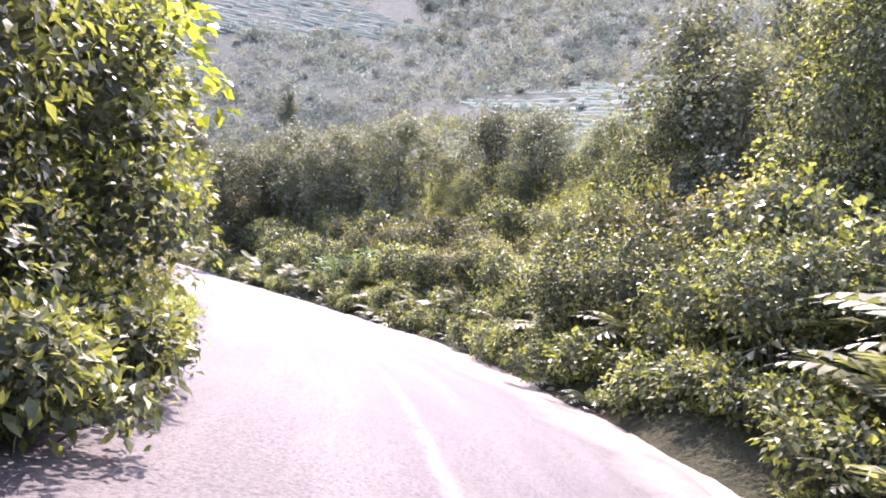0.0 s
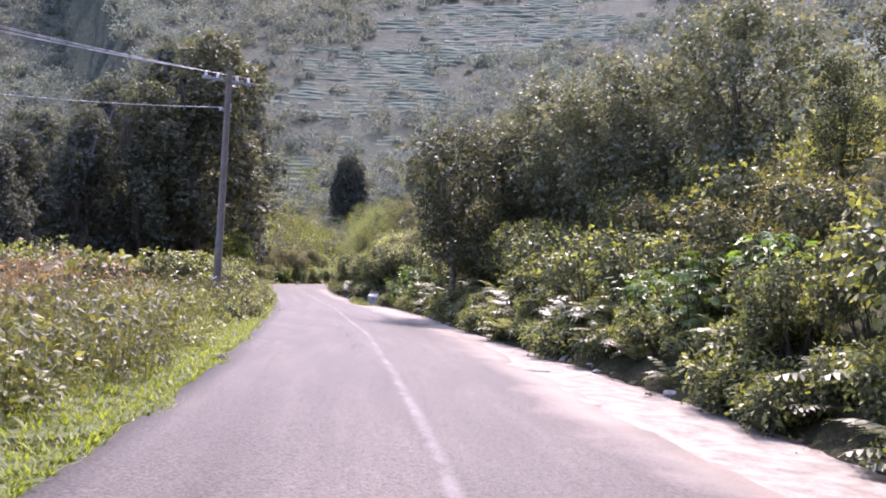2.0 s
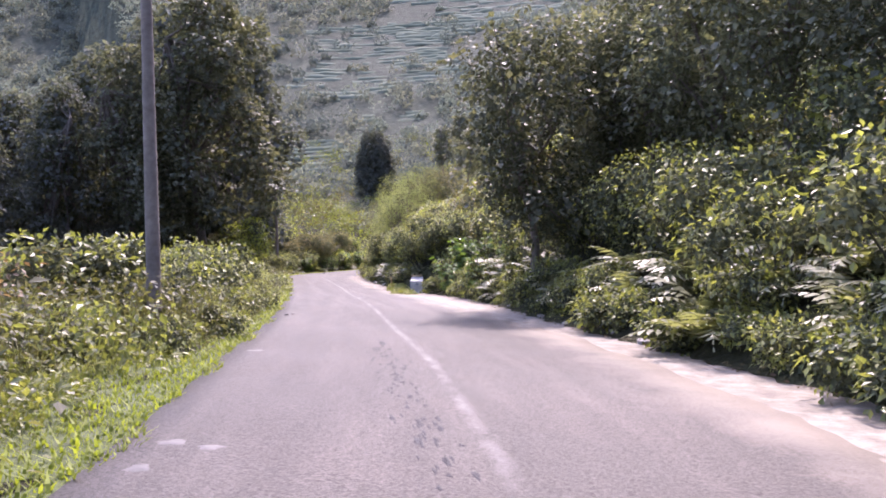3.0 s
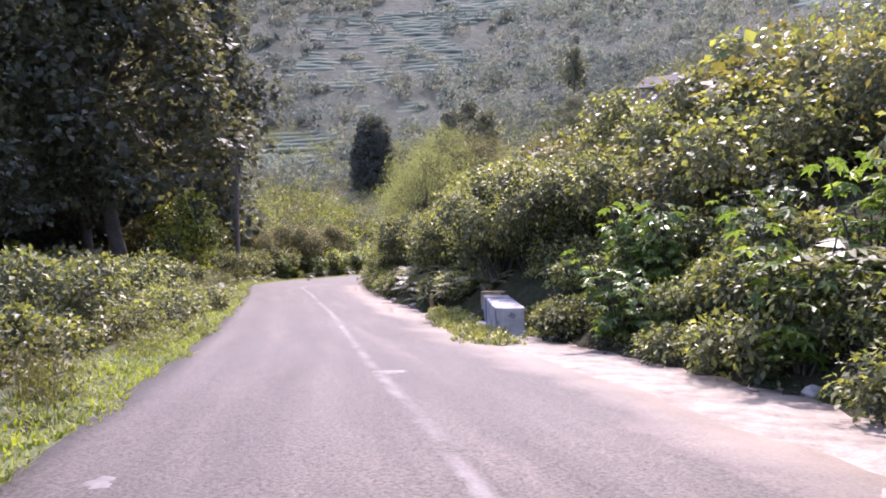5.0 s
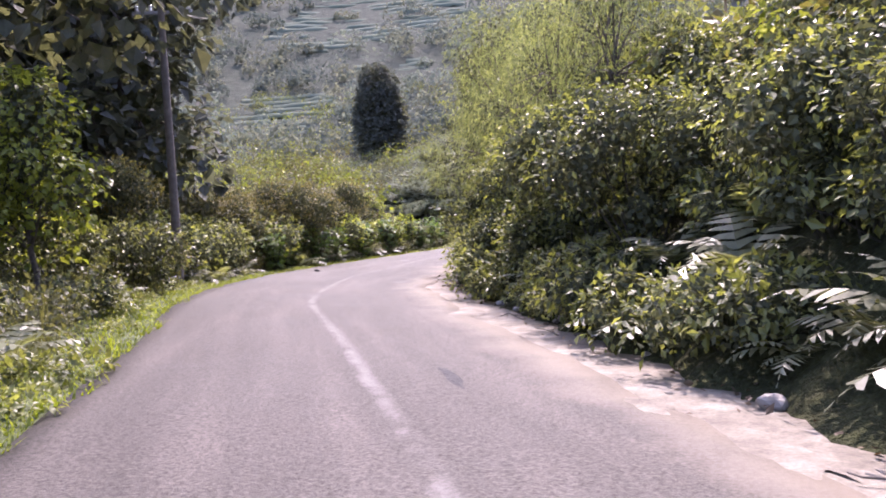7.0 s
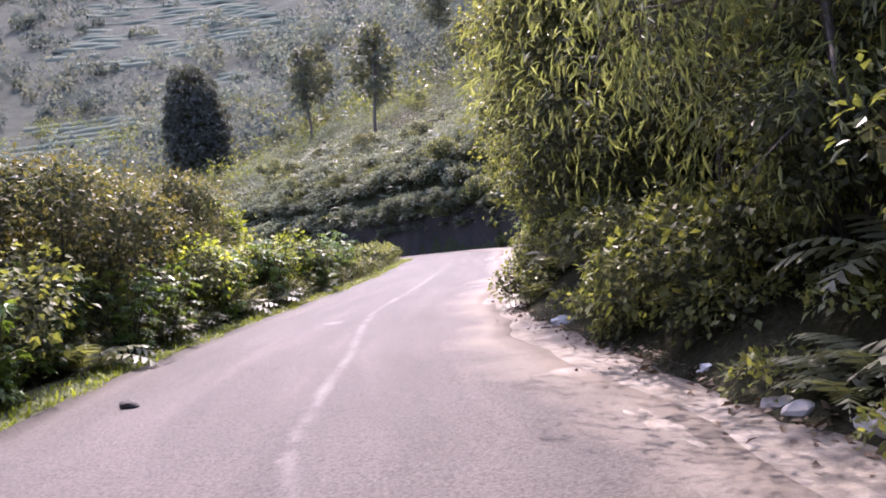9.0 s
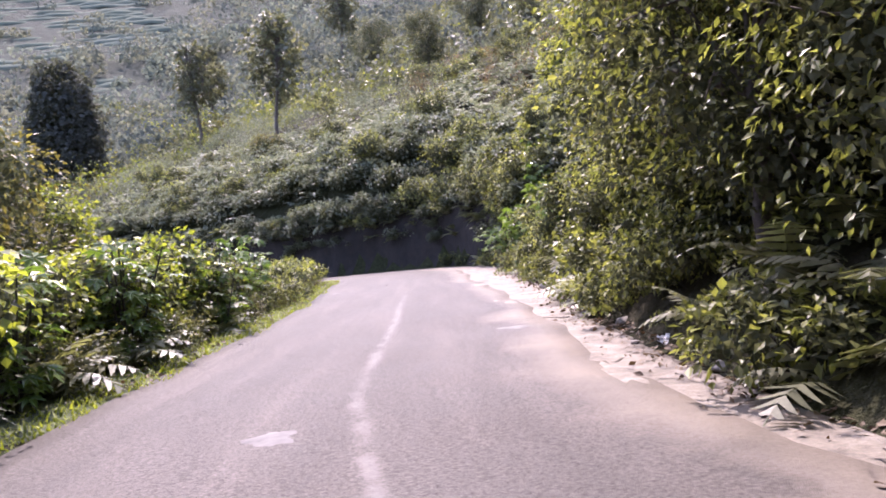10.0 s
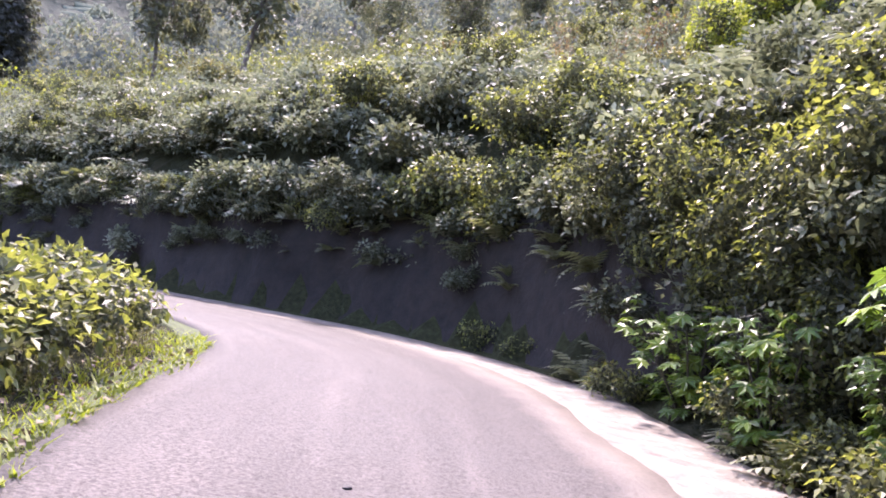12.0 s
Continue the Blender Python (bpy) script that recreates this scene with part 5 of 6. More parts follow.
# ---- undergrowth and woods of many clumps ----
def clumps(name, label, cat, x, y, h, wide, k, leaf, mats, seed, lift=0.25, ruffle=0.5):
    """One sheet of leafy mounds: leaves lie over each mound like shingles."""
    rng = np.random.default_rng(seed)
    n = len(x)
    z = land(x, y)
    dirs = rng.normal(size=(n, k, 3))
    dirs[..., 2] = np.abs(dirs[..., 2]) * 1.1 - 0.12
    dirs /= np.linalg.norm(dirs, axis=2)[..., None]
    a0 = rng.uniform(0, 6.28, (n, 1))
    az = np.arctan2(dirs[..., 1], dirs[..., 0])
    uneven = 1 + 0.2 * np.sin(3 * az + a0) + 0.16 * np.sin(5 * az - 2 * a0 + 4 * dirs[..., 2]) + rng.normal(0, 0.07, (n, k))
    size = np.stack([wide, wide, h * (1 - lift)], -1)
    p = (np.stack([x, y, z + h * lift * 0.8], -1)[:, None] + dirs * size[:, None] * uneven[..., None]).reshape(-1, 3)
    d = (dirs / size[:, None]).reshape(-1, 3)
    d /= np.linalg.norm(d, axis=1)[:, None]
    ahead = np.cross(np.cross(d, [0.001, 0, -1.0]), d) + rng.normal(0, 0.7, d.shape)
    up = d + rng.normal(0, ruffle, d.shape)
    ln = np.repeat(leaf, k) * rng.uniform(0.6, 1.4, n * k)
    v, f = lay_leaves("wide", p, ahead, up, ln)
    pick = rng.integers(0, len(mats), n)
    which = np.repeat(pick, k)
    me = mesh_of(name, v, f, [MAT[m] for m in mats], index=which)
    ob = new(name, me)
    return tagged(ob, label, cat, kind="stuff")


def beside(rng, n, s0, s1, v0, v1, side):
    s = rng.uniform(s0, s1, n)
    v = v0 + (v1 - v0) * rng.random(n)
    p = on_road(s, table(VERGE_EDGE, s) + v if side > 0 else table(LEFT_EDGE, s) - v)
    x, y = p[:, 0], p[:, 1]
    s2, u2, z2 = road_coords(x, y)
    keep = (u2 > table(VERGE_EDGE, s2) + v0 * 0.8) if side > 0 else (u2 < table(LEFT_EDGE, s2) - v0 * 0.8)
    return x[keep], y[keep]


# patches: where they begin, the way up the slope, metres across and up, height between rows
TEA = [(-125.0, 313.0, (-0.42, 0.91), -42, 42, -8, 92, 1.9), (-100.0, 395.0, (-0.42, 0.91), -60, 92, -4, 110, 2.4), (-126.0, 240.0, (-0.42, 0.91), -17, 14, -18, 22, 1.5),
       (18.0, 205.0, (0.1, 0.995), -42, 92, -26, 78, 1.7), (-114.0, 283.0, (-0.42, 0.91), -16, 18, -7, 8, 1.9)]


def in_tea(x, y, margin):
    hit = np.zeros(len(x), bool)
    for x0, y0, (dx, dy), a0, a1, q0, q1, dz in TEA:
        q, a = (x - x0) * dx + (y - y0) * dy, (x - x0) * dy - (y - y0) * dx
        hit |= (q > q0 - margin) & (q < q1 + margin) & (a > a0 - margin) & (a < a1 + margin)
    return hit


def hillside_ferns():
    """Arching plumes of bracken that cover the slope over the cut bank."""
    rng = np.random.default_rng(104)
    x, y = beside(rng, 850, 127, 182, 1.3, 19.0, 1)
    z = land(x, y)
    pieces = []
    for px, py, pz in zip(x, y, z):
        size, lift = rng.uniform(0.7, 1.4), rng.uniform(0.0, 0.55)
        for k in range(8):
            v, f = frond(rng, size * rng.uniform(0.7, 1.15), k * 0.785 + rng.normal(0, 0.3), rng.uniform(0.7, 1.3), 7)
            pieces.append((v + [px, py, pz + lift], f))
    ob = new("hillside_bracken", mesh_of("hillside_bracken", *join(pieces), [MAT["leaf_grey"]]))
    tagged(ob, "pale grey-green bracken with arching plumes over the slope", "bracken", kind="stuff")


hillside_ferns()


def field_weeds():
    """Dry weeds standing all over the field."""
    rng = np.random.default_rng(34)
    x1, y1 = beside(rng, 95, 10, 52, 2.4, 8.0, -1)
    x2, y2 = beside(rng, 110, 6, 66, 7.0, 26.0, -1)
    x, y = np.r_[x1, x2], np.r_[y1, y2]
    pieces = []
    for px, py, pz in zip(x, y, land(x, y)):
        h, m = rng.uniform(0.9, 1.8), 150
        v, f = blades(rng, 40, h, 0.35, 0.014, 0.5)
        pieces.append((v + [px, py, pz], f))
        q = np.stack([rng.normal(0, 0.4, m), rng.normal(0, 0.4, m), h * rng.uniform(0.1, 1.0, m) ** 0.7], -1)
        v, f = foliage(rng, "lite", q, q * [1.2, 1.2, 0.2] + rng.normal(0, 0.3, q.shape), 0.11, 0.25)
        pieces.append((v + [px, py, pz], f))
    ob = new("field_weeds", mesh_of("field_weeds", *join(pieces), [MAT["weed_brown"]]))
    tagged(ob, "dry reddish-brown weeds standing thick in the field", "weeds", kind="stuff")


field_weeds()


def slope_undergrowth():
    rng = np.random.default_rng(31)
    x, y = beside(rng, 420, -15, 124, 11, 32, 1)
    n = len(x)
    h = rng.uniform(1.2, 3.4, n)
    clumps("slope_undergrowth", "green and browning bushes on the slope above the road", "undergrowth", x, y, h, h * rng.uniform(0.5, 0.75, n), 150, np.full(n, 0.2),
           ["leaf_small", "leaf_rust", "leaf_small", "leaf_tree", "leaf_yellow"], 32)
    x, y = beside(rng, 950, 121, 205, 3.0, 36, 1)
    n = len(x)
    h = rng.uniform(0.7, 1.5, n) * np.where(rng.random(n) < 0.15, 2.0, 1.0)
    clumps("hillside_undergrowth", "pale grey-green weeds and low bushes on the open hillside", "undergrowth", x, y, h, h * rng.uniform(0.7, 1.1, n), 110, np.full(n, 0.14),
           ["leaf_grey", "leaf_grey", "leaf_grey", "leaf_tree", "leaf_dark", "leaf_small", "leaf_grey", "leaf_tree"], 33)
    x, y = beside(rng, 500, 124, 215, 30, 110, 1)
    x5, y5 = beside(rng, 340, -20, 124, 31, 130, 1)
    keep = ~in_tea(x5, y5, -3.0)
    x, y = np.r_[x, x5[keep]], np.r_[y, y5[keep]]
    n = len(x)
    h = rng.uniform(1.6, 3.6, n)
    clumps("upper_undergrowth", "olive bushes and dry grass on the upper hillside", "undergrowth", x, y, h, h * rng.uniform(0.6, 0.9, n), 60, np.full(n, 0.5),
           ["leaf_grey", "leaf_tree", "leaf_tree", "leaf_small"], 34)
    x, y = beside(rng, 560, 112, 218, 6.0, 75, -1)
    x2, y2 = beside(rng, 120, 60, 112, 14.0, 60, -1)
    x3, y3 = rng.uniform(-140, -62, 330), rng.uniform(168, 262, 330)
    s3, u3, z3 = road_coords(x3, y3)
    far_off = (np.abs(u3) > 6) | (s3 > 172)
    p4 = on_road(rng.uniform(171, 219, 130), rng.uniform(-8, 8, 130))
    x, y = np.r_[x, x2, x3[far_off], p4[:, 0]], np.r_[y, y2, y3[far_off], p4[:, 1]]
    n = len(x)
    h = rng.uniform(1.4, 3.8, n)
    clumps("hollow_undergrowth", "thick olive and yellow-green bushes filling the hollow", "undergrowth", x, y, h, h * rng.uniform(0.6, 0.85, n), 70, np.full(n, 0.3),
           ["leaf_small", "leaf_tree", "leaf_rust", "leaf_small", "leaf_yellow"], 35)


slope_undergrowth()


# ---- the far hillside: woods and tea terraces ----
def tea_rows():
    rng = np.random.default_rng(9)
    for x0, y0, (dx, dy), a0, a1, q0, q1, dz in TEA:
        pieces = []
        a = np.arange(a0, a1, 2.0)
        q = np.arange(q0, q1, 1.5)
        gx, gy = x0 + dx * q[None] + dy * a[:, None], y0 + dy * q[None] - dx * a[:, None]
        z = land(gx, gy).reshape(gx.shape)
        z = np.maximum.accumulate(z, axis=1) + 1e-4 * q[None]
        wob = 0.3 * dz * np.sin(a / 19 + x0) + 0.2 * dz * np.sin(a / 7.3)
        for level in np.arange(z.min() + dz, z.max(), dz):
            lev = level + rng.uniform(-0.15, 0.15) * dz
            at = np.array([np.interp(lev + w, row, q, left=np.nan, right=np.nan) for row, w in zip(z, wob)])
            lo, hi = sorted(rng.uniform(0, len(a), 2))
            gone = (np.arange(len(a)) > lo) & (np.arange(len(a)) < min(hi, lo + len(a) * 0.2))
            ends = 0.16 * (a1 - a0) * (1 + np.sin(lev / 5.3 + x0)) / 2 * np.array([1, 1]) + rng.uniform(0, 0.07, 2) * (a1 - a0) + [0, 0.12 * (a1 - a0) * (1 + np.cos(lev / 7.1)) / 2]
            ok = ~np.isnan(at) & ~gone & (a > a0 + ends[0]) & (a < a1 - ends[1]) & (rng.random(len(a)) > 0.008)
            if ok.sum() < 4:
                continue
            at = np.where(np.isnan(at), 0, at)
            slope = np.clip(dz / 0.4, 3, 9)
            px, py = x0 + dx * at + dy * a, y0 + dy * at - dx * a
            prof = np.array([(-0.34, -0.3), (-0.29, 0.08), (-0.18, 0.24), (-0.03, 0.33), (0.12, 0.34), (0.26, 0.2), (0.32, -0.3)]) * [slope, dz * 0.9]
            w = 1 + 0.12 * np.sin(a / 5.1 + level)[:, None] + rng.normal(0, 0.04, (len(a), 1))
            base = land(px, py)
            vx, vy = px[:, None] + dx * prof[None, :, 0] * w, py[:, None] + dy * prof[None, :, 0] * w
            vz = base[:, None] + prof[None, :, 0] * w * 0.3 + prof[None, :, 1] * w + rng.normal(0, 0.03 * dz, vx.shape)
            v = np.stack([vx, vy, vz], -1).reshape(-1, 3)
            m = len(prof)
            idx = np.arange(len(a) - 1)[:, None] * m + np.arange(m - 1)[None]
            f = np.stack([idx, idx + m, idx + m + 1, idx + 1], -1)[ok[:-1] & ok[1:]].reshape(-1, 4)
            if len(f):
                pieces.append((v, f))
        v, f = join(pieces)
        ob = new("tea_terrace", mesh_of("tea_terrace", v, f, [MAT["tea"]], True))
        tagged(ob, "rows of pale green clipped tea hedges on hillside terraces", "tea rows", "tea terraces", kind="stuff")


def far_woods():
    rng = np.random.default_rng(5)
    n = 7600
    r, a = 120 + 660 * rng.random(n) ** 0.85, rng.uniform(-0.48, 1.05, n)
    x, y = -20 - r * np.sin(a), 40 + r * np.cos(a)
    s, u, z = road_coords(x, y)
    keep = ((u > 60) | (u < -60) | (s > 205)) & (y > 90) & (~in_tea(x, y, -3.0) | (rng.random(n) < 0.1))
    thin = lumps(x, y, 31, 4) + 0.5 * lumps(x, y, 13, 2) > -0.7
    keep &= thin | (rng.random(n) < 0.75)
    x, y = x[keep], y[keep]
    dist = np.hypot(x + 20, y - 40)
    n = len(x)
    h = rng.uniform(1.8, 5.0, n) * np.where(rng.random(n) < 0.12, 1.8, 1.0) * (0.75 + dist / 550)
    wide = h * rng.uniform(0.55, 0.9, n)
    z0 = land(x, y)
    # leaf colours that carry the painted haze
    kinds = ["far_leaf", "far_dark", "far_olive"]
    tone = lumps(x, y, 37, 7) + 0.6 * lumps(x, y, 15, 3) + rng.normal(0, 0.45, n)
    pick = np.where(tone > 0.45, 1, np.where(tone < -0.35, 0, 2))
    # each crown swells into a few lobes under a leafy skin
    k = 70
    q = rng.normal(size=(n, 5, 3))
    q[..., 2] = np.abs(q[..., 2])
    q /= np.linalg.norm(q, axis=2)[..., None]
    d = rng.normal(size=(n, k, 3))
    d[..., 2] = np.abs(d[..., 2]) * 1.2 - 0.25
    d /= np.linalg.norm(d, axis=2)[..., None]
    size = np.stack([wide, wide, h * 0.62], -1)[:, None]
    base = np.stack([x, y, z0 + h * 0.36], -1)[:, None]

    def reach(dirs):
        return 0.66 + 0.5 * (np.maximum(np.einsum("nkj,nmj->nkm", dirs, q), 0) ** 4).max(axis=2)
    skin = base + d * (reach(d) * rng.normal(1.0, 0.07, (n, k)))[..., None] * size
    flat = d.reshape(-1, 3)
    ahead = np.cross(np.cross(flat, [0.001, 0, -1.0]), flat) + rng.normal(0, 0.6, flat.shape)
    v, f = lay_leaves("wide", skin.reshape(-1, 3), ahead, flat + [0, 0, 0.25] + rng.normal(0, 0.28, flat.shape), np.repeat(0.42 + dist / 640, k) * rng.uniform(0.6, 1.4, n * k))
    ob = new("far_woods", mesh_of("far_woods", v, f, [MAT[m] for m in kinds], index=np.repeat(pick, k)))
    tagged(ob, "woods and bushes on the mountainside, haze put into their colour", "woods", kind="stuff")


tea_rows()
far_woods()

# ---- built things along the road ----
def utility_pole(x, y, z0, z1, arm_z, turn, label, wires=2):
    ob = thing("utility_pole", label, "utility pole", place=(x, y, z0), turn=turn)
    h = z1 - z0
    t = np.linspace(0, 1, 9)
    v, f = tube_arrays(np.stack([0 * t, 0 * t, -0.4 + t * (h + 0.4)], -1), 0.125 - 0.045 * t, 14)
    shaft = child("shaft", mesh_of("shaft", v, f, [MAT["pole"]], True), ob)
    bm = bmesh.new()
    bmesh.ops.create_circle(bm, cap_ends=True, segments=14, radius=0.09)
    bmesh.ops.translate(bm, verts=bm.verts, vec=(0, 0, h))
    part("cap", bm, MAT["pole"], shaft)
    for k in range(wires):
        az = arm_z - z0 - 0.0 - 0.85 * k
        half = 0.75 if k == 0 else 0.18
        bm = bmesh.new()
        box(bm, (-half, 0.09, az - 0.04), (half, 0.16, az + 0.04), 0.008)
        arm = part("crossarm", bm, MAT["steel"], ob)
        for px in ((-0.65, -0.3, 0.3, 0.65) if k == 0 else (0.12,)):
            bm = bmesh.new()
            for r, zz in ((0.035, 0.05), (0.055, 0.09), (0.04, 0.13), (0.05, 0.17)):
                bmesh.ops.create_cone(bm, cap_ends=True, segments=10, radius1=r, radius2=r * 0.7, depth=0.05, matrix=Matrix.Translation((px, 0.125, az + zz)))
            part("insulator", bm, MAT["insulator"], arm, smooth=True)
    return ob


def cable(a, b, sag, r, label):
    t = np.linspace(0, 1, 40)
    p = np.array(a)[None] * (1 - t[:, None]) + np.array(b)[None] * t[:, None]
    p[:, 2] -= sag * 4 * t * (1 - t)
    ob = new("overhead_wire", mesh_of("overhead_wire", *tube_arrays(p, np.full(40, r), 5), [MAT["wire"]], True))
    return tagged(ob, label, "wire", "overhead wires")


P1, P2 = (-17.45, 41.73), (-42.2, 87.5)
z1, z2 = float(land(*P1)[0]), float(land(*P2)[0])
utility_pole(*P1, z1, 5.9, 5.6, 55, "weathered concrete utility pole standing in the verge weeds")
utility_pole(*P2, z2, 4.45, 4.25, 20, "thin grey utility pole in front of dark trees", 1)
c55, s55 = math.cos(radians(55)), math.sin(radians(55))
for off in (-0.65, -0.3, 0.3, 0.65):
    cable((P1[0] + off * c55, P1[1] + off * s55, 5.75), (-37 + off * c55, 29 + off * s55, 9.6 + 0.3 * off), 0.55, 0.01, "pale overhead wire strung from the concrete pole")
cable((P1[0] - 0.1, P1[1] - 0.1, 4.8), (-36, 30, 6.6), 0.9, 0.016, "lower pale cable sagging from the concrete pole")
cable((P2[0], P2[1], 3.3), (-60, 82, 3.4), 0.5, 0.012, "thin wire running into the dark trees")


def road_sign(x, y):
    z = float(land(x, y)[0])
    ob = thing("road_sign", "triangular warning sign on a thin post, grey metal back showing", "road sign", place=(x, y, z), turn=25)
    v, f = tube_arrays(np.array([(0, 0, -0.3), (0, 0, 1.2), (0, 0, 2.36)]), np.array([0.035, 0.035, 0.035]), 10)
    child("post", mesh_of("post", v, f, [MAT["sign_back"]], True), ob)
    bm = bmesh.new()
    r = 0.44
    tri = [bm.verts.new((r * math.sin(a), 0.045, 1.86 + r * math.cos(a))) for a in (0, 2.0944, 4.18879)]
    face = bm.faces.new(tri)
    g = bmesh.ops.extrude_face_region(bm, geom=[face])
    bmesh.ops.translate(bm, verts=[e for e in g["geom"] if isinstance(e, bmesh.types.BMVert)], vec=(0, 0.012, 0))
    bmesh.ops.recalc_face_normals(bm, faces=bm.faces)
    plate = part("plate", bm, MAT["sign_back"], ob)
    for zz in (1.72, 2.0):
        bm = bmesh.new()
        box(bm, (-0.13, -0.045, zz - 0.02), (0.13, 0.045, zz + 0.02), 0.004)
        part("clamp", bm, MAT["steel"], plate)


road_sign(-7.52, 18.75)


def along(s):
    """Turn, in degrees, that lays a thing's y along the road."""
    tx, ty = np.interp(s, ARC, TANG[:, 0]), np.interp(s, ARC, TANG[:, 1])
    return math.degrees(math.atan2(-tx, ty))


def barrier():
    s0, ln, u0 = 68.2, 3.6, 3.42
    p = on_road(s0, u0)
    ob = thing("concrete_barrier", "low concrete barrier block with chipped white, black and yellow paint", "barrier", place=(*p[:2], float(p[2]) - 0.03), turn=along(70) - 9)
    w, h = 0.52, 0.54

    def slab(name, y0, y1, top, mat, seed, parent=ob, x0=0.0, x1=w, bottom=-0.1):
        bm = bmesh.new()
        box(bm, (x0, y0, bottom), (x1, y1, top), 0.02)
        bmesh.ops.subdivide_edges(bm, edges=[e for e in bm.edges if e.calc_length() > 0.2], cuts=4, use_grid_fill=True)
        rough(bm, 0.012, 5.0, seed)
        return part(name, bm, mat, parent)

    slab("block", 0.0, ln, h, MAT["concrete"], 1)
    bands = [(0.0, 1.05, "white_paint"), (1.05, 1.5, "white_paint"), (1.55, 2.2, "white_paint"), (2.2, 2.55, "black_paint"), (2.55, 3.37, "white_paint")]
    for i, (a, b, m) in enumerate(bands):
        slab("painted_band", a + 0.006, b - 0.006, h + 0.006, MAT[m], 3 + i, x0=-0.014, x1=w + 0.012, bottom=0.02)
    slab("end_cap", 3.36, ln + 0.03, h + 0.08, MAT["yellow_paint"], 20, x0=-0.035, x1=w + 0.03, bottom=0.3)
    slab("end_foot", 3.38, ln + 0.015, 0.32, MAT["white_paint"], 21, x0=-0.02, x1=w + 0.015)
    slab("footing", -0.2, ln + 0.2, 0.03, MAT["concrete"], 22, x0=-0.22, x1=w + 0.2, bottom=-0.2)


barrier()
hedge_rng = random.Random(12)
for k in range(46):
    s = 66.6 + 6.6 * (k + hedge_rng.random()) / 46
    put(creeper[k % 2], spot(s, 2.85 + 0.06 * (s - 66) + hedge_rng.uniform(-0.12, 0.28), hedge_rng.uniform(0.6, 0.95), None, rr, 0.02), "ground cover at the barrier")


def marker_post():
    s, u = 74.5, 3.3
    p = on_road(s, u)
    p[2] = float(land(p[0], p[1])[0])
    ob = thing("marker_post", "short split timber marker post with a faded yellow top", "post", place=(*p[:2], float(p[2])), turn=along(s) + 10)
    for x0, x1, top in ((-0.042, -0.006, 0.5), (0.008, 0.04, 0.4)):
        bm = bmesh.new()
        box(bm, (x0, -0.03, -0.25), (x1, 0.03, top), 0.006)
        bmesh.ops.subdivide_edges(bm, edges=bm.edges[:], cuts=2, use_grid_fill=True)
        rough(bm, 0.008, 6.0, top)
        part("stake", bm, MAT["wood"], ob)
    bm = bmesh.new()
    box(bm, (-0.05, -0.04, 0.42), (0.03, 0.04, 0.56), 0.008)
    part("painted_top", bm, MAT["yellow_paint"], ob, "faded yellow painted top")
    bm = bmesh.new()
    bmesh.ops.create_icosphere(bm, subdivisions=2, radius=0.07)
    rough(bm, 0.03, 8.0)
    part("foot", bm, MAT["stone"], ob)


marker_post()


def stone_marker(s, u, w, h, mat, label, turn=0, ln=None):
    p = on_road(s, u)
    ob = thing("stone_marker", label, "marker stone", place=(float(p[0]), float(p[1]), float(land(p[0], p[1])[0])), turn=along(s) + turn)
    bm = bmesh.new()
    ln = ln or w
    box(bm, (-w / 2, -ln / 2, -0.25), (w / 2, ln / 2, h), 0.025)
    bmesh.ops.subdivide_edges(bm, edges=bm.edges[:], cuts=2, use_grid_fill=True)
    rough(bm, 0.02, 4.0, s)
    part("shaft", bm, MAT[mat], ob)
    return ob


stone_marker(38.5, -5.0, 0.32, 0.75, "stone", "grey weathered stone stump among the weeds")
stone_marker(66.5, -4.6, 0.3, 0.8, "stone", "grey weathered stone stump among the bushes")
stone_marker(79.2, -4.0, 0.34, 0.45, "white_paint", "short whitewashed concrete marker at the verge")


def culvert_wall():
    s, u = 81.6, -3.7
    p = on_road(s, u)
    ob = thing("culvert_parapet", "low pale concrete slab over a ditch, half hidden by weeds", "parapet", place=(float(p[0]), float(p[1]), float(p[2]) - 0.05), turn=along(s) + 62)
    for name, lo, hi, m, bev in (("slab", (-0.25, -0.95, 0.3), (0.25, 0.95, 0.42), "concrete", 0.015), ("pier", (-0.18, -0.8, -0.4), (0.18, -0.45, 0.3), "stone", 0.02), ("pier", (-0.18, 0.45, -0.4), (0.18, 0.8, 0.3), "stone", 0.02)):
        bm = bmesh.new()
        box(bm, lo, hi, bev)
        bmesh.ops.subdivide_edges(bm, edges=bm.edges[:], cuts=2, use_grid_fill=True)
        rough(bm, 0.012, 4.0, 2.0)
        part(name, bm, MAT[m], ob)


culvert_wall()


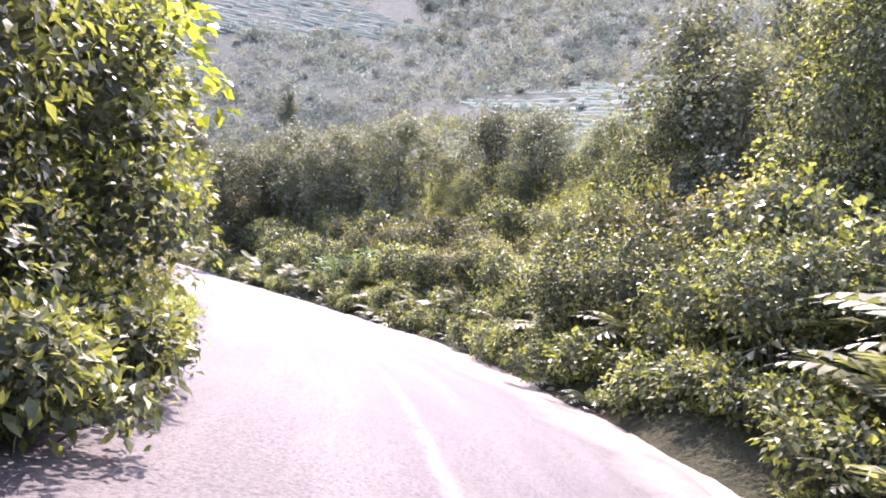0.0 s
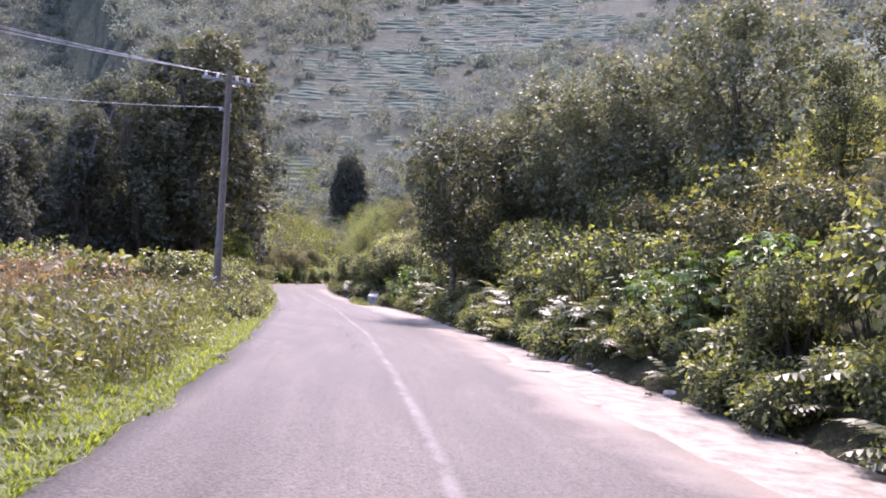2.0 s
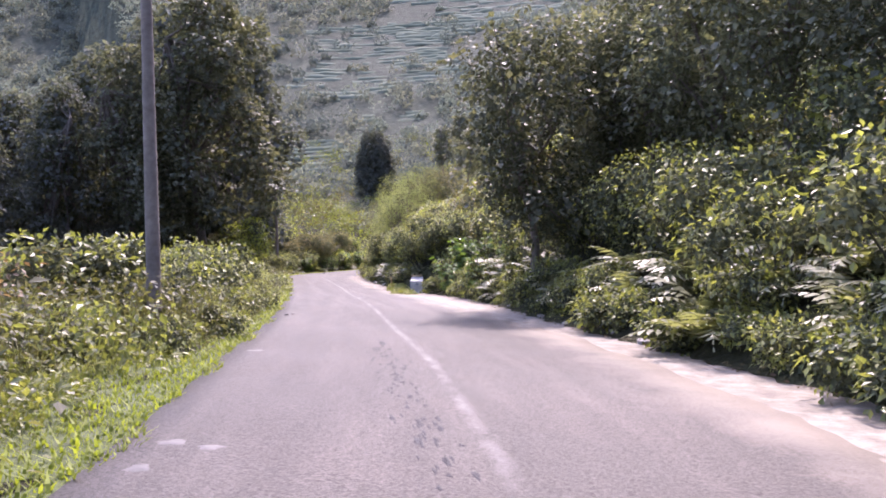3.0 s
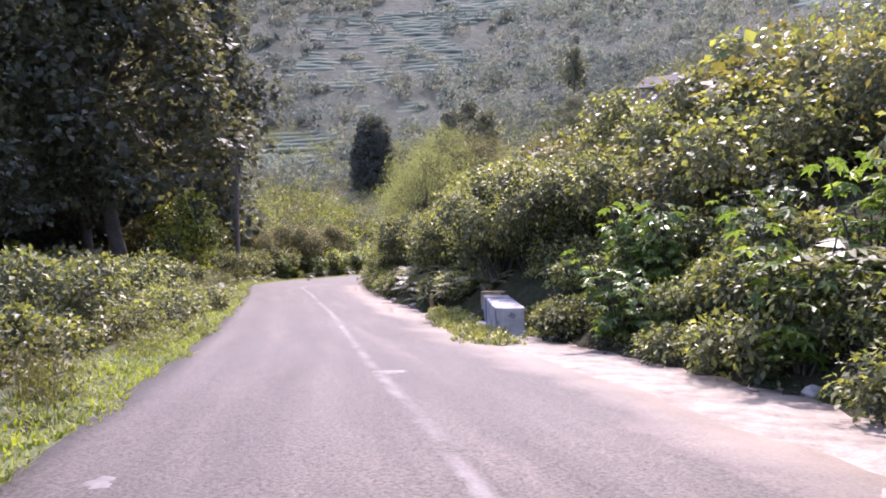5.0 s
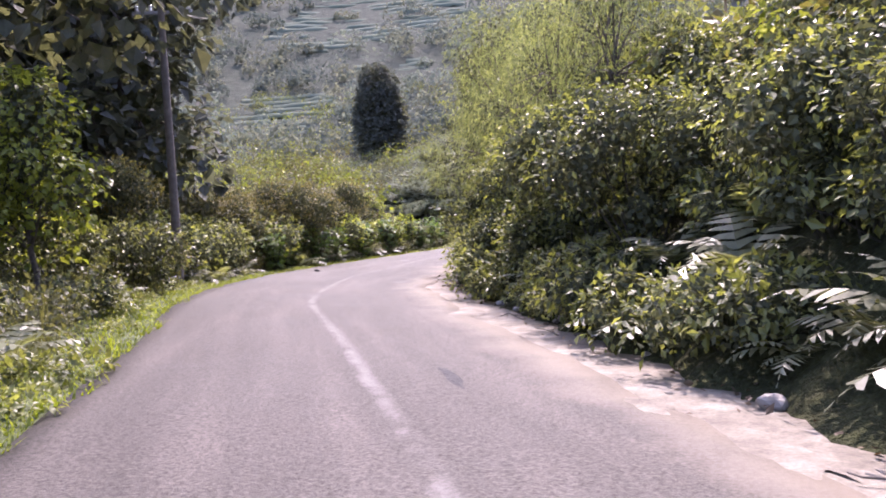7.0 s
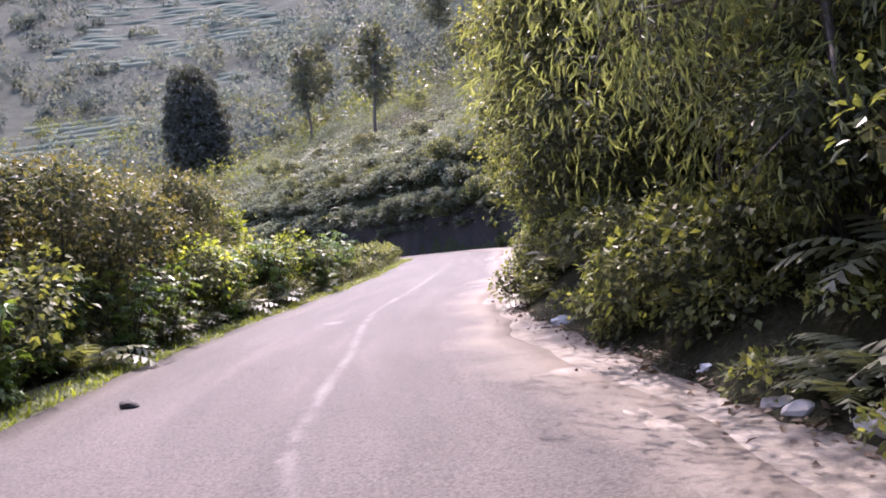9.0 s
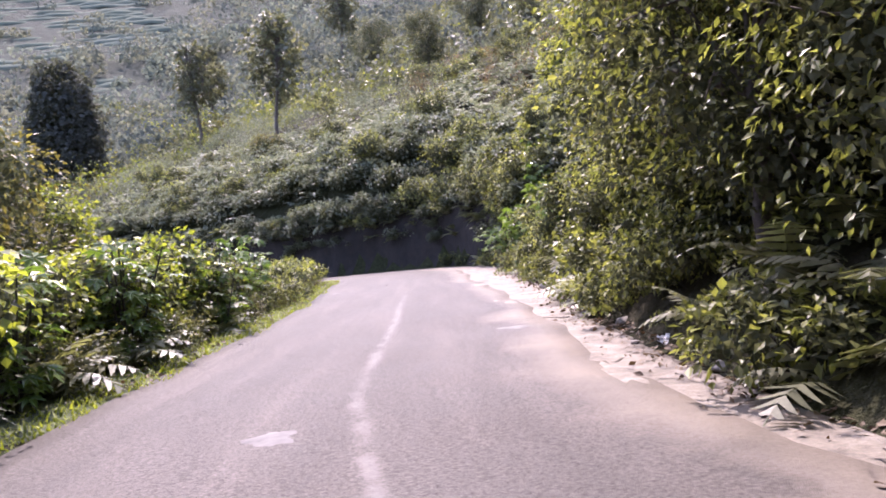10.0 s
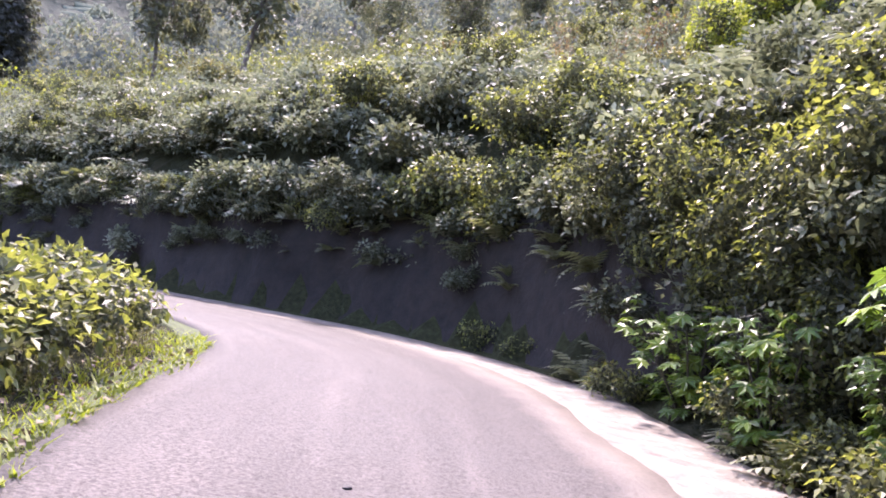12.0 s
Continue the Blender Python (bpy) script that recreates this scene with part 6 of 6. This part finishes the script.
def railing():
    a, b = np.array([-41.3, 85.6]), np.array([-45.0, 93.4])
    ob = thing("roadside_railing", "white-painted roadside railing with four rails, partly overgrown", "railing")
    n = 5
    z = [float(land(*(a + (b - a) * k / (n - 1)))[0]) for k in range(n)]
    d = (b - a) / np.linalg.norm(b - a)
    for k in range(n):
        p = a + (b - a) * k / (n - 1)
        bm = bmesh.new()
        box(bm, (-0.06, -0.06, -0.3), (0.06, 0.06, 1.05), 0.012)
        bmesh.ops.rotate(bm, verts=bm.verts, cent=(0, 0, 0), matrix=Matrix.Rotation(math.atan2(-d[0], d[1]), 3, "Z"))
        bmesh.ops.translate(bm, verts=bm.verts, vec=(p[0], p[1], z[k]))
        part("post", bm, MAT["white_paint"], ob)
    for h in (0.25, 0.48, 0.71, 0.94):
        line = np.array([[*(a + (b - a) * k / (n - 1)), z[k] + h] for k in range(n)])
        line[0, :2] -= d * 0.25
        line[-1, :2] += d * 0.25
        v, f = tube_arrays(line, np.full(n, 0.045), 8)
        child("rail", mesh_of("rail", v, f, [MAT["white_paint"]], True), ob)


railing()


def house():
    """A small plastered house on the slope, mostly hidden."""
    x, y = -23.2, 154.0
    z = float(land(x, y)[0]) + 0.2
    ob = thing("house", "small grey plastered house with a dark tiled roof on the slope", "house", place=(x, y, z), turn=-12)
    bm = bmesh.new()
    box(bm, (-4.5, -3, -2.5), (4.5, 3, 6.6), 0.03)
    wall = part("wall", bm, MAT["plaster"], ob)
    bm = bmesh.new()
    pr = [(-3.9, 6.5), (0, 8.3), (3.9, 6.5), (3.9, 6.68), (0, 8.5), (-3.9, 6.68)]
    for xx in (-5.1, 5.1):
        vs = [bm.verts.new((xx, yy, zz)) for yy, zz in pr]
        bm.faces.new(vs)
    bm.verts.ensure_lookup_table()
    for i in range(6):
        j = (i + 1) % 6
        bm.faces.new((bm.verts[i], bm.verts[j], bm.verts[6 + j], bm.verts[6 + i]))
    bmesh.ops.recalc_face_normals(bm, faces=bm.faces)
    part("roof", bm, MAT["tile"], ob)
    for wx in (-2.6, 1.6):
        bm = bmesh.new()
        box(bm, (wx, -3.04, 4.1), (wx + 1.2, -2.99, 5.4), 0.0)
        win = part("window", bm, MAT["glass"], ob)
        for q in ((wx - 0.08, wx, 4.02, 5.48), (wx + 1.2, wx + 1.28, 4.02, 5.48)):
            bm = bmesh.new()
            box(bm, (q[0], -3.07, q[2]), (q[1], -2.98, q[3]), 0.005)
            part("frame", bm, MAT["wood"], win)
    bm = bmesh.new()
    box(bm, (-5.0, -3.6, -2.2), (-4.8, -3.4, 6.6), 0.01)
    part("porch_post", bm, MAT["wood"], ob)


house()


# ---- small things on the road and shoulder ----
def stone(s, u, r, mat, label, seed, name="stone"):
    p = on_road(s, u)
    bm = bmesh.new()
    bmesh.ops.create_icosphere(bm, subdivisions=2, radius=r)
    rough(bm, r * 0.45, 0.9 / r, seed)
    for v in bm.verts:
        v.co.z *= 0.6
    me = bpy.data.meshes.new(name)
    bm.to_mesh(me)
    bm.free()
    me.materials.append(MAT[mat])
    ob = new(name, me)
    ob.matrix_basis = pose(float(p[0]), float(p[1]), float(p[2]) + r * 0.35, 0, 0, seed * 37)
    return tagged(ob, label, "stone")


stone(103.9, -2.04, 0.1, "dark_stone", "dark stone lying on the asphalt", 1)
stone(34.0, -1.75, 0.1, "dark_stone", "dark clod at the grass edge", 2)
stone(34.3, -1.82, 0.07, "dark_stone", "dark clod at the grass edge", 3)
stone(53.7, -1.4, 0.05, "dark_stone", "dark clod on the asphalt", 4)
stone(54.0, -1.25, 0.04, "dark_stone", "dark clod on the asphalt", 5)
stone(117.2, -1.8, 0.04, "dark_stone", "dark pebble at the road edge", 6)
stone(128.8, 0.07, 0.03, "dark_stone", "dark pebble on the asphalt", 7)
srng = random.Random(3)
for k in range(70):
    s = srng.uniform(10, 131)
    stone(s, float(table(VERGE_EDGE, s)) - srng.uniform(-0.25, 0.12), srng.uniform(0.04, 0.13), "stone", "rough grey stone at the foot of the bank", 10 + k)


def litter():
    """Dry leaves swept against the bank and along the verge."""
    rng = np.random.default_rng(21)
    n = 3600
    s = np.concatenate([rng.uniform(92, 131, 2200), rng.uniform(10, 92, 900), rng.uniform(114, 134, 500)])
    u = table(VERGE_EDGE, s) - np.abs(rng.normal(0, 0.28, n)) + 0.15
    u[-500:] = table(LEFT_EDGE, s[-500:]) - np.abs(rng.normal(0, 0.35, 500))
    p = on_road(s, u, 0.012)
    p[:, 2] = np.maximum(p[:, 2], land(p[:, 0], p[:, 1]) + 0.02)
    p[:, 2] += rng.uniform(0, 0.03, n)
    a = rng.uniform(0, 6.28, n)
    ah = np.stack([np.cos(a), np.sin(a), rng.normal(0, 0.35, n)], -1)
    up = np.tile([0, 0, 1.0], (n, 1)) + rng.normal(0, 0.5, (n, 3))
    ob = new("leaf_litter", mesh_of("leaf_litter", *lay_leaves("oval", p, ah, up, rng.uniform(0.04, 0.11, n)), [MAT["litter"]]))
    tagged(ob, "dry brown fallen leaves along the foot of the bank", "leaf litter", kind="stuff")


litter()


def twig(s, u, ln, turn, seed):
    rng = np.random.default_rng(seed)
    p = on_road(s, u, 0.03)
    t = np.linspace(0, 1, 6)
    line = np.stack([np.cos(turn) * t * ln, np.sin(turn) * t * ln, np.abs(rng.normal(0, 0.02, 6))], -1) + rng.normal(0, 0.02, (6, 3)) * [1, 1, 0]
    side = np.stack([line[2], line[2] + [0.12 * math.sin(turn), -0.12 * math.cos(turn), 0.03]])
    ob = new("fallen_twig", mesh_of("fallen_twig", *join([tube_arrays(line, 0.012 * (1 - 0.6 * t), 5), tube_arrays(side, np.array([0.006, 0.003]), 4)]), [MAT["bark"]], True))
    ob.location = p
    tagged(ob, "thin dry fallen twig on the shoulder", "twig")


for k in range(16):
    s = srng.uniform(60, 130)
    twig(s, float(table(VERGE_EDGE, s)) - srng.uniform(0, 0.6), srng.uniform(0.3, 0.8), srng.uniform(0, 6), k)


def bag(s, u, r, seed):
    p = on_road(s, u)
    bm = bmesh.new()
    bmesh.ops.create_icosphere(bm, subdivisions=3, radius=r)
    rough(bm, r * 0.8, 2.2 / r, seed)
    for v in bm.verts:
        v.co.z *= 0.5
    me = bpy.data.meshes.new("litter_bag")
    bm.to_mesh(me)
    bm.free()
    me.materials.append(MAT["litter_bag"])
    ob = new("litter_bag", me)
    ob.matrix_basis = pose(float(p[0]), float(p[1]), float(p[2]) + r * 0.3, 0, 0, 40 * seed)
    tagged(ob, "crumpled white plastic litter at the foot of the bank", "litter")


for k in range(11):
    stone(98.4 + 0.17 * k + srng.uniform(-0.1, 0.1), 3.35 + srng.uniform(-0.2, 0.35), srng.uniform(0.09, 0.2), "concrete", "broken lump of pale concrete at the foot of the bank", 90 + k, "concrete_lump")
bag(101.6, 3.35, 0.16, 1)
bag(106.8, 3.1, 0.14, 2)
bag(113.0, 3.3, 0.15, 3)
bag(129.8, 4.0, 0.15, 4)
